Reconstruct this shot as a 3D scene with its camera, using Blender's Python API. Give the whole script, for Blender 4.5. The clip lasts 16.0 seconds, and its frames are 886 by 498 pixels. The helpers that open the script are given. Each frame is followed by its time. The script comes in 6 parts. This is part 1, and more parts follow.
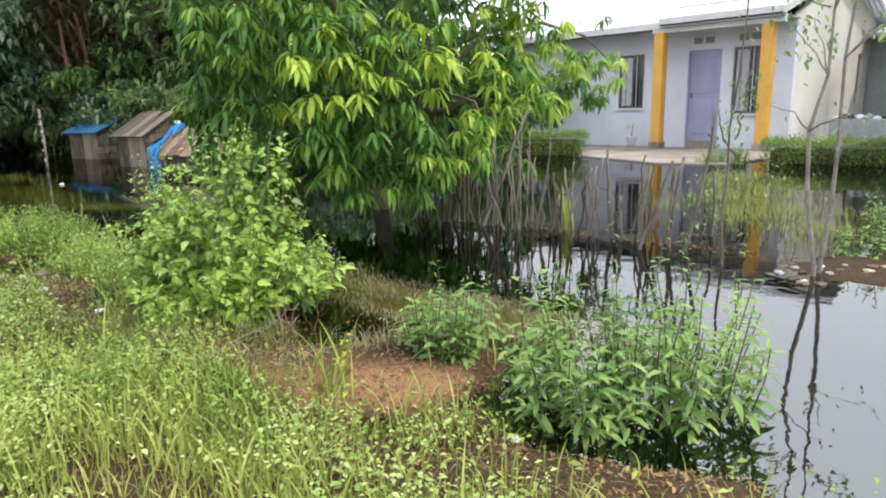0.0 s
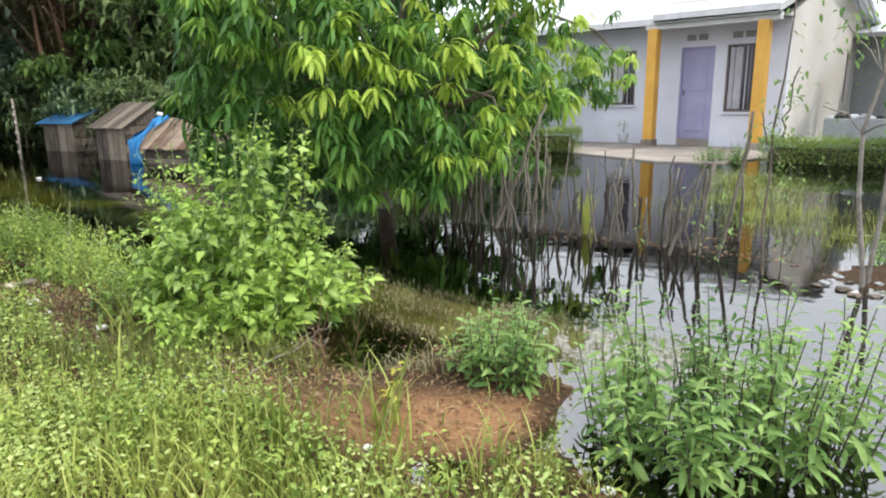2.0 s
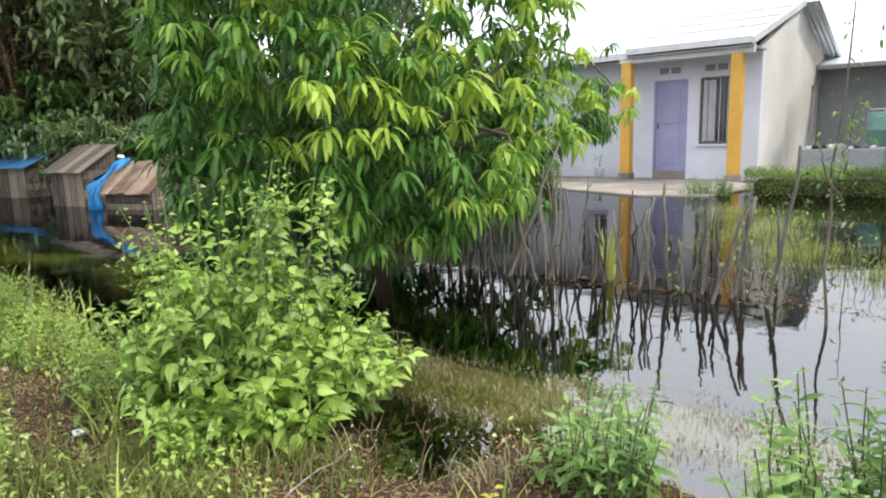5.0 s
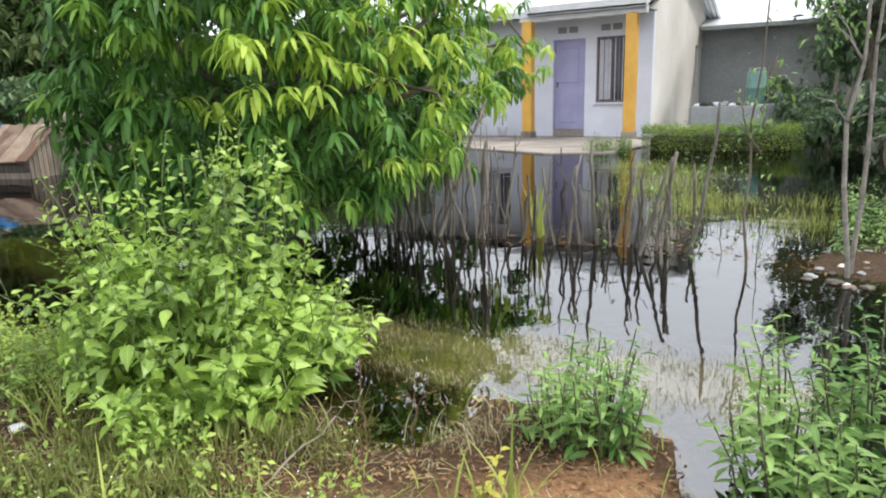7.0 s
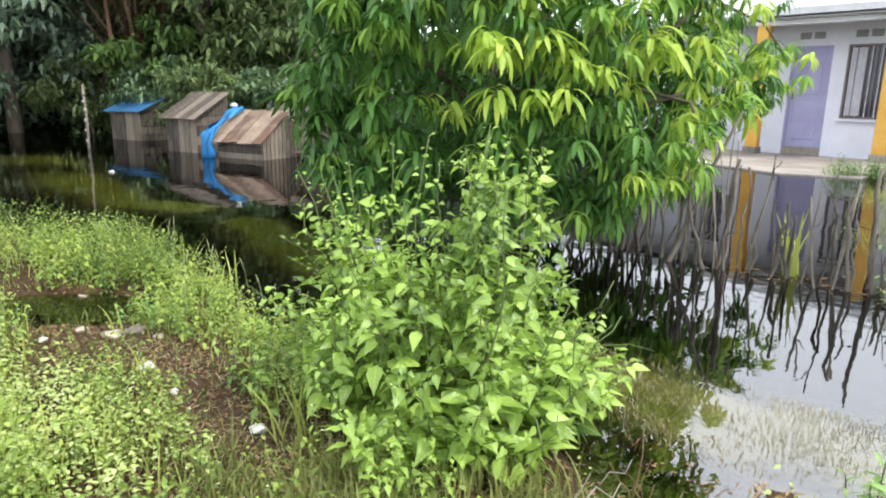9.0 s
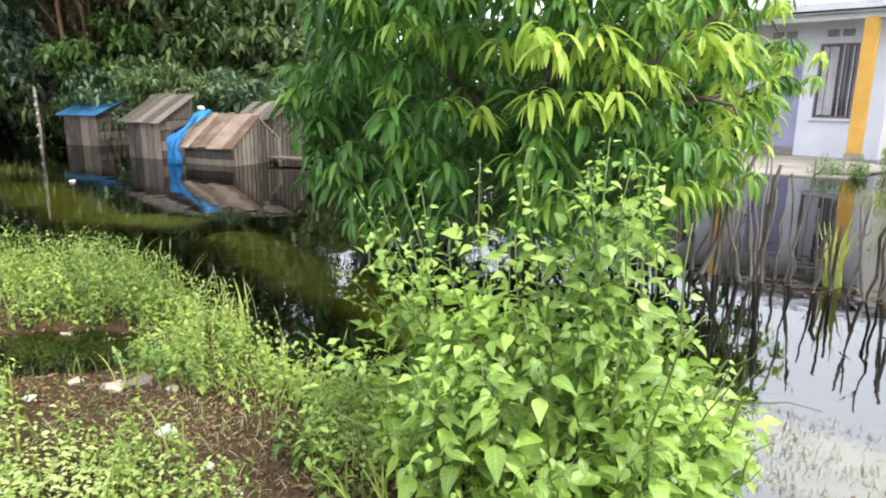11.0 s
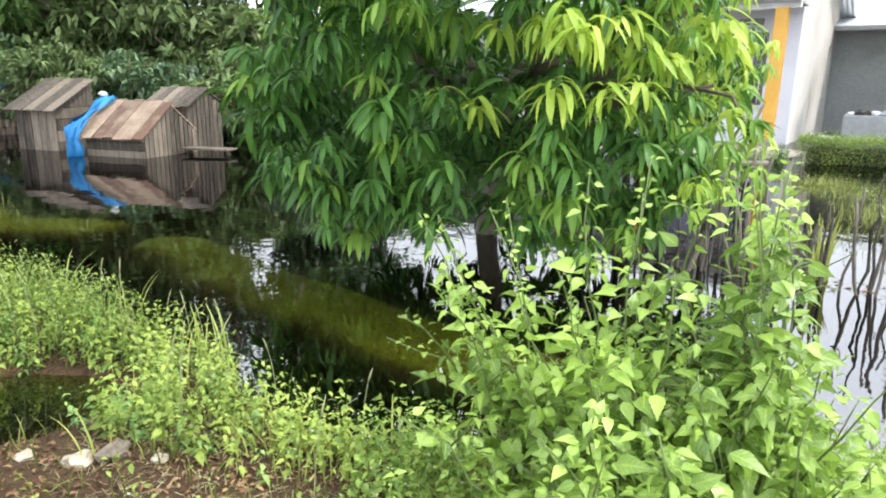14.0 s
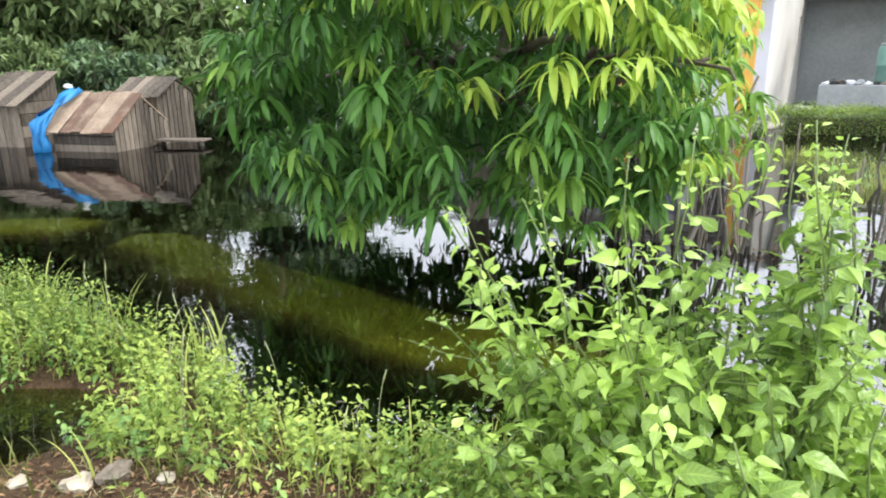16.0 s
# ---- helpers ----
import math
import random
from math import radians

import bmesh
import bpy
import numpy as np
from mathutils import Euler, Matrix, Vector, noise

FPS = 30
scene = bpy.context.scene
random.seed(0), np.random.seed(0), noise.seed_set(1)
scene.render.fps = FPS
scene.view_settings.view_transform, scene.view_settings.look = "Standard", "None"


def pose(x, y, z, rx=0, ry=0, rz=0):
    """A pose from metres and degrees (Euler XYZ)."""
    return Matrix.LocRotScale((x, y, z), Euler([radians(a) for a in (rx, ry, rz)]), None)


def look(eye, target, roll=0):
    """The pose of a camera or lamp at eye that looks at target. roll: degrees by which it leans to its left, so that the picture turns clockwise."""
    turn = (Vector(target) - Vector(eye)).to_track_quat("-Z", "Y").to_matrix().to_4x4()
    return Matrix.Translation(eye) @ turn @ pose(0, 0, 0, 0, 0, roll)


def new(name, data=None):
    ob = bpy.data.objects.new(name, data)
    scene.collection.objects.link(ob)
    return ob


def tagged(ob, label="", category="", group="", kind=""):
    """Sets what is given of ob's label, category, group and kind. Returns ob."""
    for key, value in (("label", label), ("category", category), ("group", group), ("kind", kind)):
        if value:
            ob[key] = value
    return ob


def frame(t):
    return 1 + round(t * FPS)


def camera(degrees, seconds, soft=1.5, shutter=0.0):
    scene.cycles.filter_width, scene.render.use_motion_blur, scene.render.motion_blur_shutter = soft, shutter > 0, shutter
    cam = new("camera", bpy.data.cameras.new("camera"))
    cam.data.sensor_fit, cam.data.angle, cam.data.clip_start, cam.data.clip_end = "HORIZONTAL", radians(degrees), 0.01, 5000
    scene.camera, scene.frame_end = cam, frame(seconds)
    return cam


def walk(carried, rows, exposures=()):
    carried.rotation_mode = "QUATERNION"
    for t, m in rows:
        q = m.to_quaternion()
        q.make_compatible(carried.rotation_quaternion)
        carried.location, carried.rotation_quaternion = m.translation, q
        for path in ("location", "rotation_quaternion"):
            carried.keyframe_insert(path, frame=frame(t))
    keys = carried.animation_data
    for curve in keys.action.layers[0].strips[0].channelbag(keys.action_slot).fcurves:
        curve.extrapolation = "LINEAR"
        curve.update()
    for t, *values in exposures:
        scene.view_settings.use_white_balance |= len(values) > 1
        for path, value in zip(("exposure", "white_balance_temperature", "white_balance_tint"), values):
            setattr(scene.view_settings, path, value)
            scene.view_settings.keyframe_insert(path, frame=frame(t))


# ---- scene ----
cam = camera(67.7, 16.0, 2.0)
PATH = [
    (0, (0.19, 0.086, 1.011), (0.091, 2.04, 0.593), -1.2),
    (0.5, (0.13, 0.182, 1.021), (0.072, 2.129, 0.565), 1.3),
    (1, (0.065, 0.247, 1.037), (0.107, 2.192, 0.572), 1.1),
    (1.5, (-0.041, 0.307, 1.031), (-0.004, 2.262, 0.611), -2.0),
    (2, (-0.109, 0.371, 1.027), (-0.138, 2.323, 0.591), -0.5),
    (2.5, (-0.163, 0.501, 1.027), (-0.207, 2.469, 0.673), -2.1),
    (3, (-0.21, 0.6, 1.028), (-0.269, 2.555, 0.606), 0.7),
    (3.2, (-0.248, 0.627, 1.037), (-0.262, 2.586, 0.635), 0.5),
    (5.3, (-0.48, 0.897, 1.052), (-0.383, 2.866, 0.717), -1.2),
    (5.5, (-0.49, 0.902, 1.05), (-0.377, 2.865, 0.68), -0.3),
    (6, (-0.54, 0.959, 1.043), (-0.256, 2.889, 0.601), -0.3),
    (6.5, (-0.626, 0.976, 1.051), (-0.204, 2.877, 0.596), -1.9),
    (7, (-0.697, 0.975, 1.048), (-0.308, 2.883, 0.59), -1.7),
    (7.5, (-0.747, 1.018, 1.063), (-0.639, 2.963, 0.608), -1.0),
    (8, (-0.837, 1.125, 1.062), (-1.004, 3.067, 0.614), -0.9),
    (8.5, (-0.893, 1.242, 1.07), (-1.062, 3.191, 0.653), -0.7),
    (9, (-0.944, 1.305, 1.069), (-1.09, 3.248, 0.616), 1.0),
    (9.2, (-0.975, 1.327, 1.067), (-1.082, 3.277, 0.633), 0.7),
    (11.3, (-1.383, 1.719, 1.081), (-1.364, 3.667, 0.63), 0.8),
    (11.5, (-1.406, 1.748, 1.077), (-1.321, 3.698, 0.643), 0.2),
    (12, (-1.508, 1.811, 1.084), (-1.378, 3.764, 0.672), -2.3),
    (12.5, (-1.593, 1.84, 1.084), (-1.504, 3.796, 0.677), -3.0),
    (13, (-1.65, 1.904, 1.076), (-1.641, 3.853, 0.623), -1.3),
    (13.5, (-1.713, 2.029, 1.096), (-1.726, 3.987, 0.685), -1.9),
    (14, (-1.751, 2.077, 1.095), (-1.496, 3.999, 0.606), 1.0),
    (14.5, (-1.806, 2.126, 1.102), (-1.391, 4.021, 0.617), -0.4),
    (15, (-1.821, 2.132, 1.112), (-1.363, 4.015, 0.62), -0.1),
    (15.5, (-1.823, 2.141, 1.105), (-1.4, 4.024, 0.581), -0.0),
    (16, (-1.839, 2.205, 1.094), (-1.517, 4.104, 0.554), -0.7),
]
walk(cam, [(t, look(eye, target, roll)) for t, eye, target, roll in PATH], exposures=[(0, -0.44, 6250, 10), (7, -0.44, 6250, 10), (8.5, -0.24, 6200, 10), (11, -0.04, 6150, 10), (12.5, -0.02, 6150, 10), (14, 0.1, 6150, 10), (16, 0.06, 6150, 10)])

# ---- light ----
world = bpy.data.worlds.new("overcast_sky")
scene.world = world
world.use_nodes = True
wn, wl = world.node_tree.nodes, world.node_tree.links
sky = wn.new("ShaderNodeTexSky")
sky.sky_type, sky.sun_disc = "NISHITA", False
SUN_DIR = Vector((0.72, -0.12, 1.1)).normalized()
sky.sun_elevation = math.asin(SUN_DIR.z)
sky.sun_rotation = math.atan2(SUN_DIR.x, SUN_DIR.y)
sky.dust_density, sky.air_density, sky.ozone_density = 6.0, 1.2, 1.0
hazy = wn.new("ShaderNodeMix")
hazy.data_type = "RGBA"
hazy.inputs[0].default_value = 0.75
wl.new(sky.outputs[0], hazy.inputs[6])
hazy.inputs[7].default_value = (35.0, 35.7, 37.0, 1)
wn["Background"].inputs[1].default_value = 0.10
wl.new(hazy.outputs[2], wn["Background"].inputs[0])

sun = new("sun", bpy.data.lights.new("sun", "SUN"))
sun.data.energy, sun.data.angle, sun.data.color = 3.9, radians(2.0), (1.0, 0.95, 0.86)
sun.matrix_world = look((SUN_DIR * 30)[:], (0, 0, 0))


# ---- materials ----
def material(name, low, high, rough=0.7, scale=8.0, fine=60.0, bump=0.3, metal=0.0, spec=0.4, stretch=(1, 1, 1), spread=0.0, dirt=None, dirt_amount=0.0, dist=0.01):
    """A surface whose colour runs from low to high by noise at two scales, with relief; spread varies pieces."""
    m = bpy.data.materials.new(name)
    m.use_nodes = True
    n, l = m.node_tree.nodes, m.node_tree.links
    b = n["Principled BSDF"]
    co = n.new("ShaderNodeTexCoord")
    mp = n.new("ShaderNodeMapping")
    mp.inputs["Scale"].default_value = stretch
    l.new(co.outputs["Object"], mp.inputs[0])
    big, small = n.new("ShaderNodeTexNoise"), n.new("ShaderNodeTexNoise")
    big.inputs["Scale"].default_value, big.inputs["Detail"].default_value = scale, 4
    small.inputs["Scale"].default_value, small.inputs["Detail"].default_value = fine, 5
    for tex in (big, small):
        l.new(mp.outputs[0], tex.inputs["Vector"])
    add = n.new("ShaderNodeMath")
    add.operation = "MULTIPLY_ADD"
    l.new(small.outputs[0], add.inputs[0])
    add.inputs[1].default_value = 0.5
    l.new(big.outputs[0], add.inputs[2])
    sub = n.new("ShaderNodeMapRange")
    sub.inputs[1].default_value, sub.inputs[2].default_value = 0.45, 1.05
    l.new(add.outputs[0], sub.inputs[0])
    src = sub.outputs[0]
    if spread:
        info = n.new("ShaderNodeObjectInfo")
        mad = n.new("ShaderNodeMath")
        mad.operation, mad.use_clamp = "MULTIPLY_ADD", True
        l.new(info.outputs["Random"], mad.inputs[0])
        mad.inputs[1].default_value = spread
        mix = n.new("ShaderNodeMath")
        mix.operation = "SUBTRACT"
        l.new(src, mix.inputs[0])
        mix.inputs[1].default_value = spread / 2
        l.new(mix.outputs[0], mad.inputs[2])
        src = mad.outputs[0]
    col = n.new("ShaderNodeMix")
    col.data_type = "RGBA"
    l.new(src, col.inputs[0])
    col.inputs[6].default_value, col.inputs[7].default_value = (*low, 1), (*high, 1)
    out = col.outputs[2]
    if dirt:
        stain = n.new("ShaderNodeTexNoise")
        stain.inputs["Scale"].default_value, stain.inputs["Detail"].default_value = scale * 0.4, 8
        l.new(co.outputs["Object"], stain.inputs["Vector"])
        ramp = n.new("ShaderNodeMapRange")
        ramp.inputs[1].default_value, ramp.inputs[2].default_value = 0.5, 0.75
        ramp.inputs[4].default_value = dirt_amount
        l.new(stain.outputs[0], ramp.inputs[0])
        dm = n.new("ShaderNodeMix")
        dm.data_type = "RGBA"
        l.new(ramp.outputs[0], dm.inputs[0])
        l.new(out, dm.inputs[6])
        dm.inputs[7].default_value = (*dirt, 1)
        out = dm.outputs[2]
    l.new(out, b.inputs["Base Color"])
    b.inputs["Roughness"].default_value, b.inputs["Metallic"].default_value = rough, metal
    b.inputs["Specular IOR Level"].default_value = spec
    bp = n.new("ShaderNodeBump")
    bp.inputs["Strength"].default_value, bp.inputs["Distance"].default_value = bump, dist
    l.new(add.outputs[0], bp.inputs["Height"])
    l.new(bp.outputs[0], b.inputs["Normal"])
    return m


def leaf_material(name, dark, light, rough=0.42, through_light=0.35, by_object=0.0, spec=0.28, veins=0.0):
    """Leaf: colour varies leaf by leaf, light shines through the blade."""
    m = bpy.data.materials.new(name)
    m.use_nodes = True
    n, l = m.node_tree.nodes, m.node_tree.links
    b = n["Principled BSDF"]
    geo = n.new("ShaderNodeNewGeometry")
    info = n.new("ShaderNodeObjectInfo")
    co = n.new("ShaderNodeTexCoord")
    tex = n.new("ShaderNodeTexNoise")
    tex.inputs["Scale"].default_value = 2.2
    l.new(geo.outputs["Position"], tex.inputs["Vector"])
    f = n.new("ShaderNodeMath")
    f.operation = "MULTIPLY_ADD"
    l.new(geo.outputs["Random Per Island"], f.inputs[0])
    f.inputs[1].default_value = 0.75
    g = n.new("ShaderNodeMapRange")
    g.inputs[1].default_value, g.inputs[2].default_value, g.inputs[3].default_value, g.inputs[4].default_value = 0.3, 0.7, -0.25, 0.45
    l.new(tex.outputs[0], g.inputs[0])
    l.new(g.outputs[0], f.inputs[2])
    h = n.new("ShaderNodeMath")
    h.operation, h.use_clamp = "MULTIPLY_ADD", True
    l.new(info.outputs["Random"], h.inputs[0])
    h.inputs[1].default_value = by_object
    l.new(f.outputs[0], h.inputs[2])
    col = n.new("ShaderNodeMix")
    col.data_type = "RGBA"
    l.new(h.outputs[0], col.inputs[0])
    col.inputs[6].default_value, col.inputs[7].default_value = (*dark, 1), (*light, 1)
    tint = col.outputs[2]
    if veins:
        uv = n.new("ShaderNodeUVMap")
        uv.uv_map = "blade"
        sp = n.new("ShaderNodeSeparateXYZ")
        l.new(uv.outputs[0], sp.inputs[0])

        def calc(op, a, c, d=None):
            x = n.new("ShaderNodeMath")
            x.operation, x.use_clamp = op, op == "MAXIMUM"
            for slot, val in enumerate((a, c, d)):
                if isinstance(val, float):
                    x.inputs[slot].default_value = val
                elif val is not None:
                    l.new(val, x.inputs[slot])
            return x.outputs[0]
        slant = calc("MULTIPLY_ADD", sp.outputs[1], 9.0, calc("MULTIPLY", sp.outputs[0], 1.6))
        line = calc("POWER", calc("ABSOLUTE", calc("SINE", calc("MULTIPLY", slant, 3.1416), None), None), 14.0)
        rib = calc("POWER", sp.outputs[0], 14.0)
        both = calc("MULTIPLY", calc("MAXIMUM", rib, calc("MULTIPLY", line, 0.4)), veins)
        vein = n.new("ShaderNodeMix")
        vein.data_type = "RGBA"
        l.new(both, vein.inputs[0])
        l.new(tint, vein.inputs[6])
        vein.inputs[7].default_value = (min(1, light[0] * 1.4 + 0.05), min(1, light[1] * 1.25 + 0.05), light[2] * 1.3 + 0.03, 1)
        tint = vein.outputs[2]
    l.new(tint, b.inputs["Base Color"])
    b.inputs["Roughness"].default_value = rough
    b.inputs["Specular IOR Level"].default_value = spec
    ribs = n.new("ShaderNodeTexNoise")
    ribs.inputs["Scale"].default_value, ribs.inputs["Detail"].default_value = 70, 3
    l.new(geo.outputs["Position"], ribs.inputs["Vector"])
    bp = n.new("ShaderNodeBump")
    bp.inputs["Strength"].default_value, bp.inputs["Distance"].default_value = 0.6, 0.006
    l.new(ribs.outputs[0], bp.inputs["Height"])
    l.new(bp.outputs[0], b.inputs["Normal"])
    tr = n.new("ShaderNodeBsdfTranslucent")
    l.new(tint, tr.inputs[0])
    mix = n.new("ShaderNodeMixShader")
    mix.inputs[0].default_value = through_light
    l.new(b.outputs[0], mix.inputs[1])
    l.new(tr.outputs[0], mix.inputs[2])
    l.new(mix.outputs[0], n["Material Output"].inputs[0])
    return m


def water_material():
    m = bpy.data.materials.new("flood_water")
    m.use_nodes = True
    n, l = m.node_tree.nodes, m.node_tree.links
    n.remove(n["Principled BSDF"])
    geo = n.new("ShaderNodeNewGeometry")
    tex, tex2 = n.new("ShaderNodeTexNoise"), n.new("ShaderNodeTexNoise")
    tex.inputs["Scale"].default_value, tex.inputs["Detail"].default_value = 2.5, 2
    tex2.inputs["Scale"].default_value, tex2.inputs["Detail"].default_value = 14, 2
    l.new(geo.outputs["Position"], tex.inputs["Vector"])
    l.new(geo.outputs["Position"], tex2.inputs["Vector"])
    s2 = n.new("ShaderNodeMath")
    s2.operation = "MULTIPLY_ADD"
    l.new(tex2.outputs[0], s2.inputs[0])
    s2.inputs[1].default_value = 0.12
    l.new(tex.outputs[0], s2.inputs[2])
    bp = n.new("ShaderNodeBump")
    bp.inputs["Strength"].default_value, bp.inputs["Distance"].default_value = 0.25, 0.012
    l.new(s2.outputs[0], bp.inputs["Height"])
    fr = n.new("ShaderNodeFresnel")
    fr.inputs["IOR"].default_value = 3.0
    l.new(bp.outputs[0], fr.inputs["Normal"])
    tr = n.new("ShaderNodeBsdfTransparent")
    deep = n.new("ShaderNodeAttribute")
    deep.attribute_name = "depth"
    murk = n.new("ShaderNodeMix")
    murk.data_type = "RGBA"
    l.new(deep.outputs["Fac"], murk.inputs[0])
    murk.inputs[6].default_value, murk.inputs[7].default_value = (0.93, 0.90, 0.72, 1), (0.13, 0.065, 0.026, 1)
    l.new(murk.outputs[2], tr.inputs[0])
    gl = n.new("ShaderNodeBsdfGlossy")
    gl.inputs["Roughness"].default_value = 0.012
    l.new(bp.outputs[0], gl.inputs["Normal"])
    film = n.new("ShaderNodeMath")
    film.operation = "MINIMUM"
    film.inputs[1].default_value = 0.58
    l.new(fr.outputs[0], film.inputs[0])
    mix = n.new("ShaderNodeMixShader")
    l.new(film.outputs[0], mix.inputs[0])
    l.new(tr.outputs[0], mix.inputs[1])
    l.new(gl.outputs[0], mix.inputs[2])
    l.new(mix.outputs[0], n["Material Output"].inputs[0])
    return m


def ground_material():
    """Land: dark soil, orange mud and litter; under water dark silt; olive weed on the sunken ridge (stored per vertex as kind of soil)."""
    m = bpy.data.materials.new("wet_soil")
    m.use_nodes = True
    n, l = m.node_tree.nodes, m.node_tree.links
    b = n["Principled BSDF"]
    geo = n.new("ShaderNodeNewGeometry")
    t1, t2 = n.new("ShaderNodeTexNoise"), n.new("ShaderNodeTexNoise")
    t1.inputs["Scale"].default_value, t1.inputs["Detail"].default_value = 5, 6
    t2.inputs["Scale"].default_value, t2.inputs["Detail"].default_value = 55, 6
    l.new(geo.outputs["Position"], t1.inputs["Vector"])
    l.new(geo.outputs["Position"], t2.inputs["Vector"])
    mud = n.new("ShaderNodeAttribute")
    mud.attribute_name = "soil"
    sep = n.new("ShaderNodeSeparateColor")
    l.new(mud.outputs["Color"], sep.inputs[0])

    def blend(fac, a, c):
        x = n.new("ShaderNodeMix")
        x.data_type = "RGBA"
        l.new(fac, x.inputs[0])
        for slot, v in ((6, a), (7, c)):
            if isinstance(v, tuple):
                x.inputs[slot].default_value = (*v, 1)
            else:
                l.new(v, x.inputs[slot])
        return x.outputs[2]
    soil = blend(t2.outputs[0], (0.02, 0.012, 0.007), (0.11, 0.068, 0.036))
    orange = blend(t2.outputs[0], (0.12, 0.055, 0.025), (0.46, 0.27, 0.14))
    orange = blend(t1.outputs[0], orange, (0.27, 0.145, 0.07))
    weed = blend(t2.outputs[0], (0.055, 0.088, 0.006), (0.19, 0.25, 0.018))
    weed = blend(t1.outputs[0], weed, (0.12, 0.105, 0.014))
    silt = blend(t1.outputs[0], (0.012, 0.008, 0.005), (0.03, 0.018, 0.01))
    c = blend(sep.outputs[0], soil, orange)
    weed = blend(mud.outputs['Alpha'], weed, (0.34, 0.30, 0.17))
    c = blend(sep.outputs[1], c, weed)
    c = blend(sep.outputs[2], c, silt)
    l.new(c, b.inputs["Base Color"])
    b.inputs["Roughness"].default_value = 0.85
    b.inputs["Specular IOR Level"].default_value = 0.15
    bp = n.new("ShaderNodeBump")
    bp.inputs["Strength"].default_value, bp.inputs["Distance"].default_value = 0.9, 0.03
    l.new(t2.outputs[0], bp.inputs["Height"])
    l.new(bp.outputs[0], b.inputs["Normal"])
    return m


M_GROUND = ground_material()
M_WATER = water_material()
M_WALL = material("white_paint", (0.62, 0.63, 0.70), (0.74, 0.75, 0.82), 0.75, 1.5, 20, 0.15, dirt=(0.45, 0.42, 0.36), dirt_amount=0.35)
M_WALL_SIDE = material("bare_plaster", (0.58, 0.54, 0.48), (0.78, 0.75, 0.70), 0.85, 0.8, 25, 0.25, dirt=(0.36, 0.29, 0.21), dirt_amount=0.65)
M_MOSSY = material("mossy_render", (0.26, 0.30, 0.20), (0.48, 0.52, 0.38), 0.85, 0.9, 20, 0.3, dirt=(0.12, 0.13, 0.08), dirt_amount=0.6)
M_YELLOW = material("ochre_paint", (0.54, 0.29, 0.045), (0.70, 0.40, 0.08), 0.55, 3, 30, 0.12)
M_DOOR = material("lavender_paint", (0.29, 0.28, 0.44), (0.38, 0.37, 0.55), 0.5, 3, 40, 0.1)
M_FRAME = material("dark_window_frame", (0.10, 0.08, 0.08), (0.18, 0.14, 0.13), 0.5, 5, 50, 0.1)
M_CURTAIN = material("pale_curtain", (0.45, 0.45, 0.50), (0.68, 0.68, 0.72), 0.9, 6, 40, 0.1)
M_GLASS = material("dark_glass", (0.03, 0.03, 0.04), (0.06, 0.06, 0.07), 0.08, 1, 5, 0.0, spec=0.6)
M_ROOF = material("zinc_sheet", (0.52, 0.54, 0.56), (0.72, 0.74, 0.76), 0.4, 1.5, 20, 0.1, metal=0.3)
M_FASCIA = material("weathered_fascia", (0.50, 0.50, 0.50), (0.70, 0.70, 0.70), 0.7, 4, 30, 0.2)
M_SLAB = material("concrete_yard", (0.13, 0.11, 0.09), (0.42, 0.37, 0.32), 0.7, 1.3, 24, 0.4, dirt=(0.10, 0.075, 0.05), dirt_amount=0.5)
M_GREY = material("grey_render", (0.20, 0.21, 0.205), (0.37, 0.38, 0.375), 0.85, 0.8, 14, 0.3, dirt=(0.12, 0.125, 0.10), dirt_amount=0.7)
M_PLANK = material("weathered_plank", (0.04, 0.032, 0.024), (0.21, 0.172, 0.13), 0.8, 5, 40, 0.5, stretch=(6, 6, 0.7), spread=0.9)
M_SHEET = material("faded_blue_sheet", (0.012, 0.075, 0.18), (0.05, 0.16, 0.31), 0.5, 4, 40, 0.4, dirt=(0.05, 0.06, 0.07), dirt_amount=0.5)
M_ROOFPLANK = material("roof_plank", (0.10, 0.058, 0.038), (0.34, 0.265, 0.19), 0.75, 4, 40, 0.5, stretch=(1, 1, 1), spread=0.9, dirt=(0.16, 0.075, 0.04), dirt_amount=0.5)
M_TARP = material("blue_tarpaulin", (0.01, 0.11, 0.30), (0.03, 0.23, 0.50), 0.45, 6, 40, 0.3)
M_BARK = material("grey_bark", (0.07, 0.055, 0.04), (0.20, 0.16, 0.12), 0.9, 6, 50, 0.7, stretch=(1, 1, 0.3))
M_STAKE = material("stake_wood", (0.022, 0.018, 0.014), (0.20, 0.175, 0.14), 0.85, 9, 60, 0.7, stretch=(3, 3, 0.6), spread=0.7)
M_STEM = material("green_stem", (0.07, 0.11, 0.03), (0.16, 0.20, 0.06), 0.6, 10, 60, 0.2)
M_CORE = material("shaded_twigs", (0.025, 0.03, 0.012), (0.07, 0.065, 0.03), 0.9, 12, 60, 0.6)
M_LITTER = material("white_litter", (0.42, 0.41, 0.38), (0.72, 0.71, 0.68), 0.5, 20, 90, 0.4)
M_STRAW_PALE = material("pale_card", (0.28, 0.24, 0.17), (0.48, 0.42, 0.33), 0.8, 12, 60, 0.3)
M_TANK = material("green_plastic", (0.09, 0.19, 0.16), (0.16, 0.28, 0.24), 0.45, 3, 30, 0.1)
M_DARK = material("near_black", (0.02, 0.02, 0.02), (0.05, 0.05, 0.05), 0.9, 2, 20, 0.1)
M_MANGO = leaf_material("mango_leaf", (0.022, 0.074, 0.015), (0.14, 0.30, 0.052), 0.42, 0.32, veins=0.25)
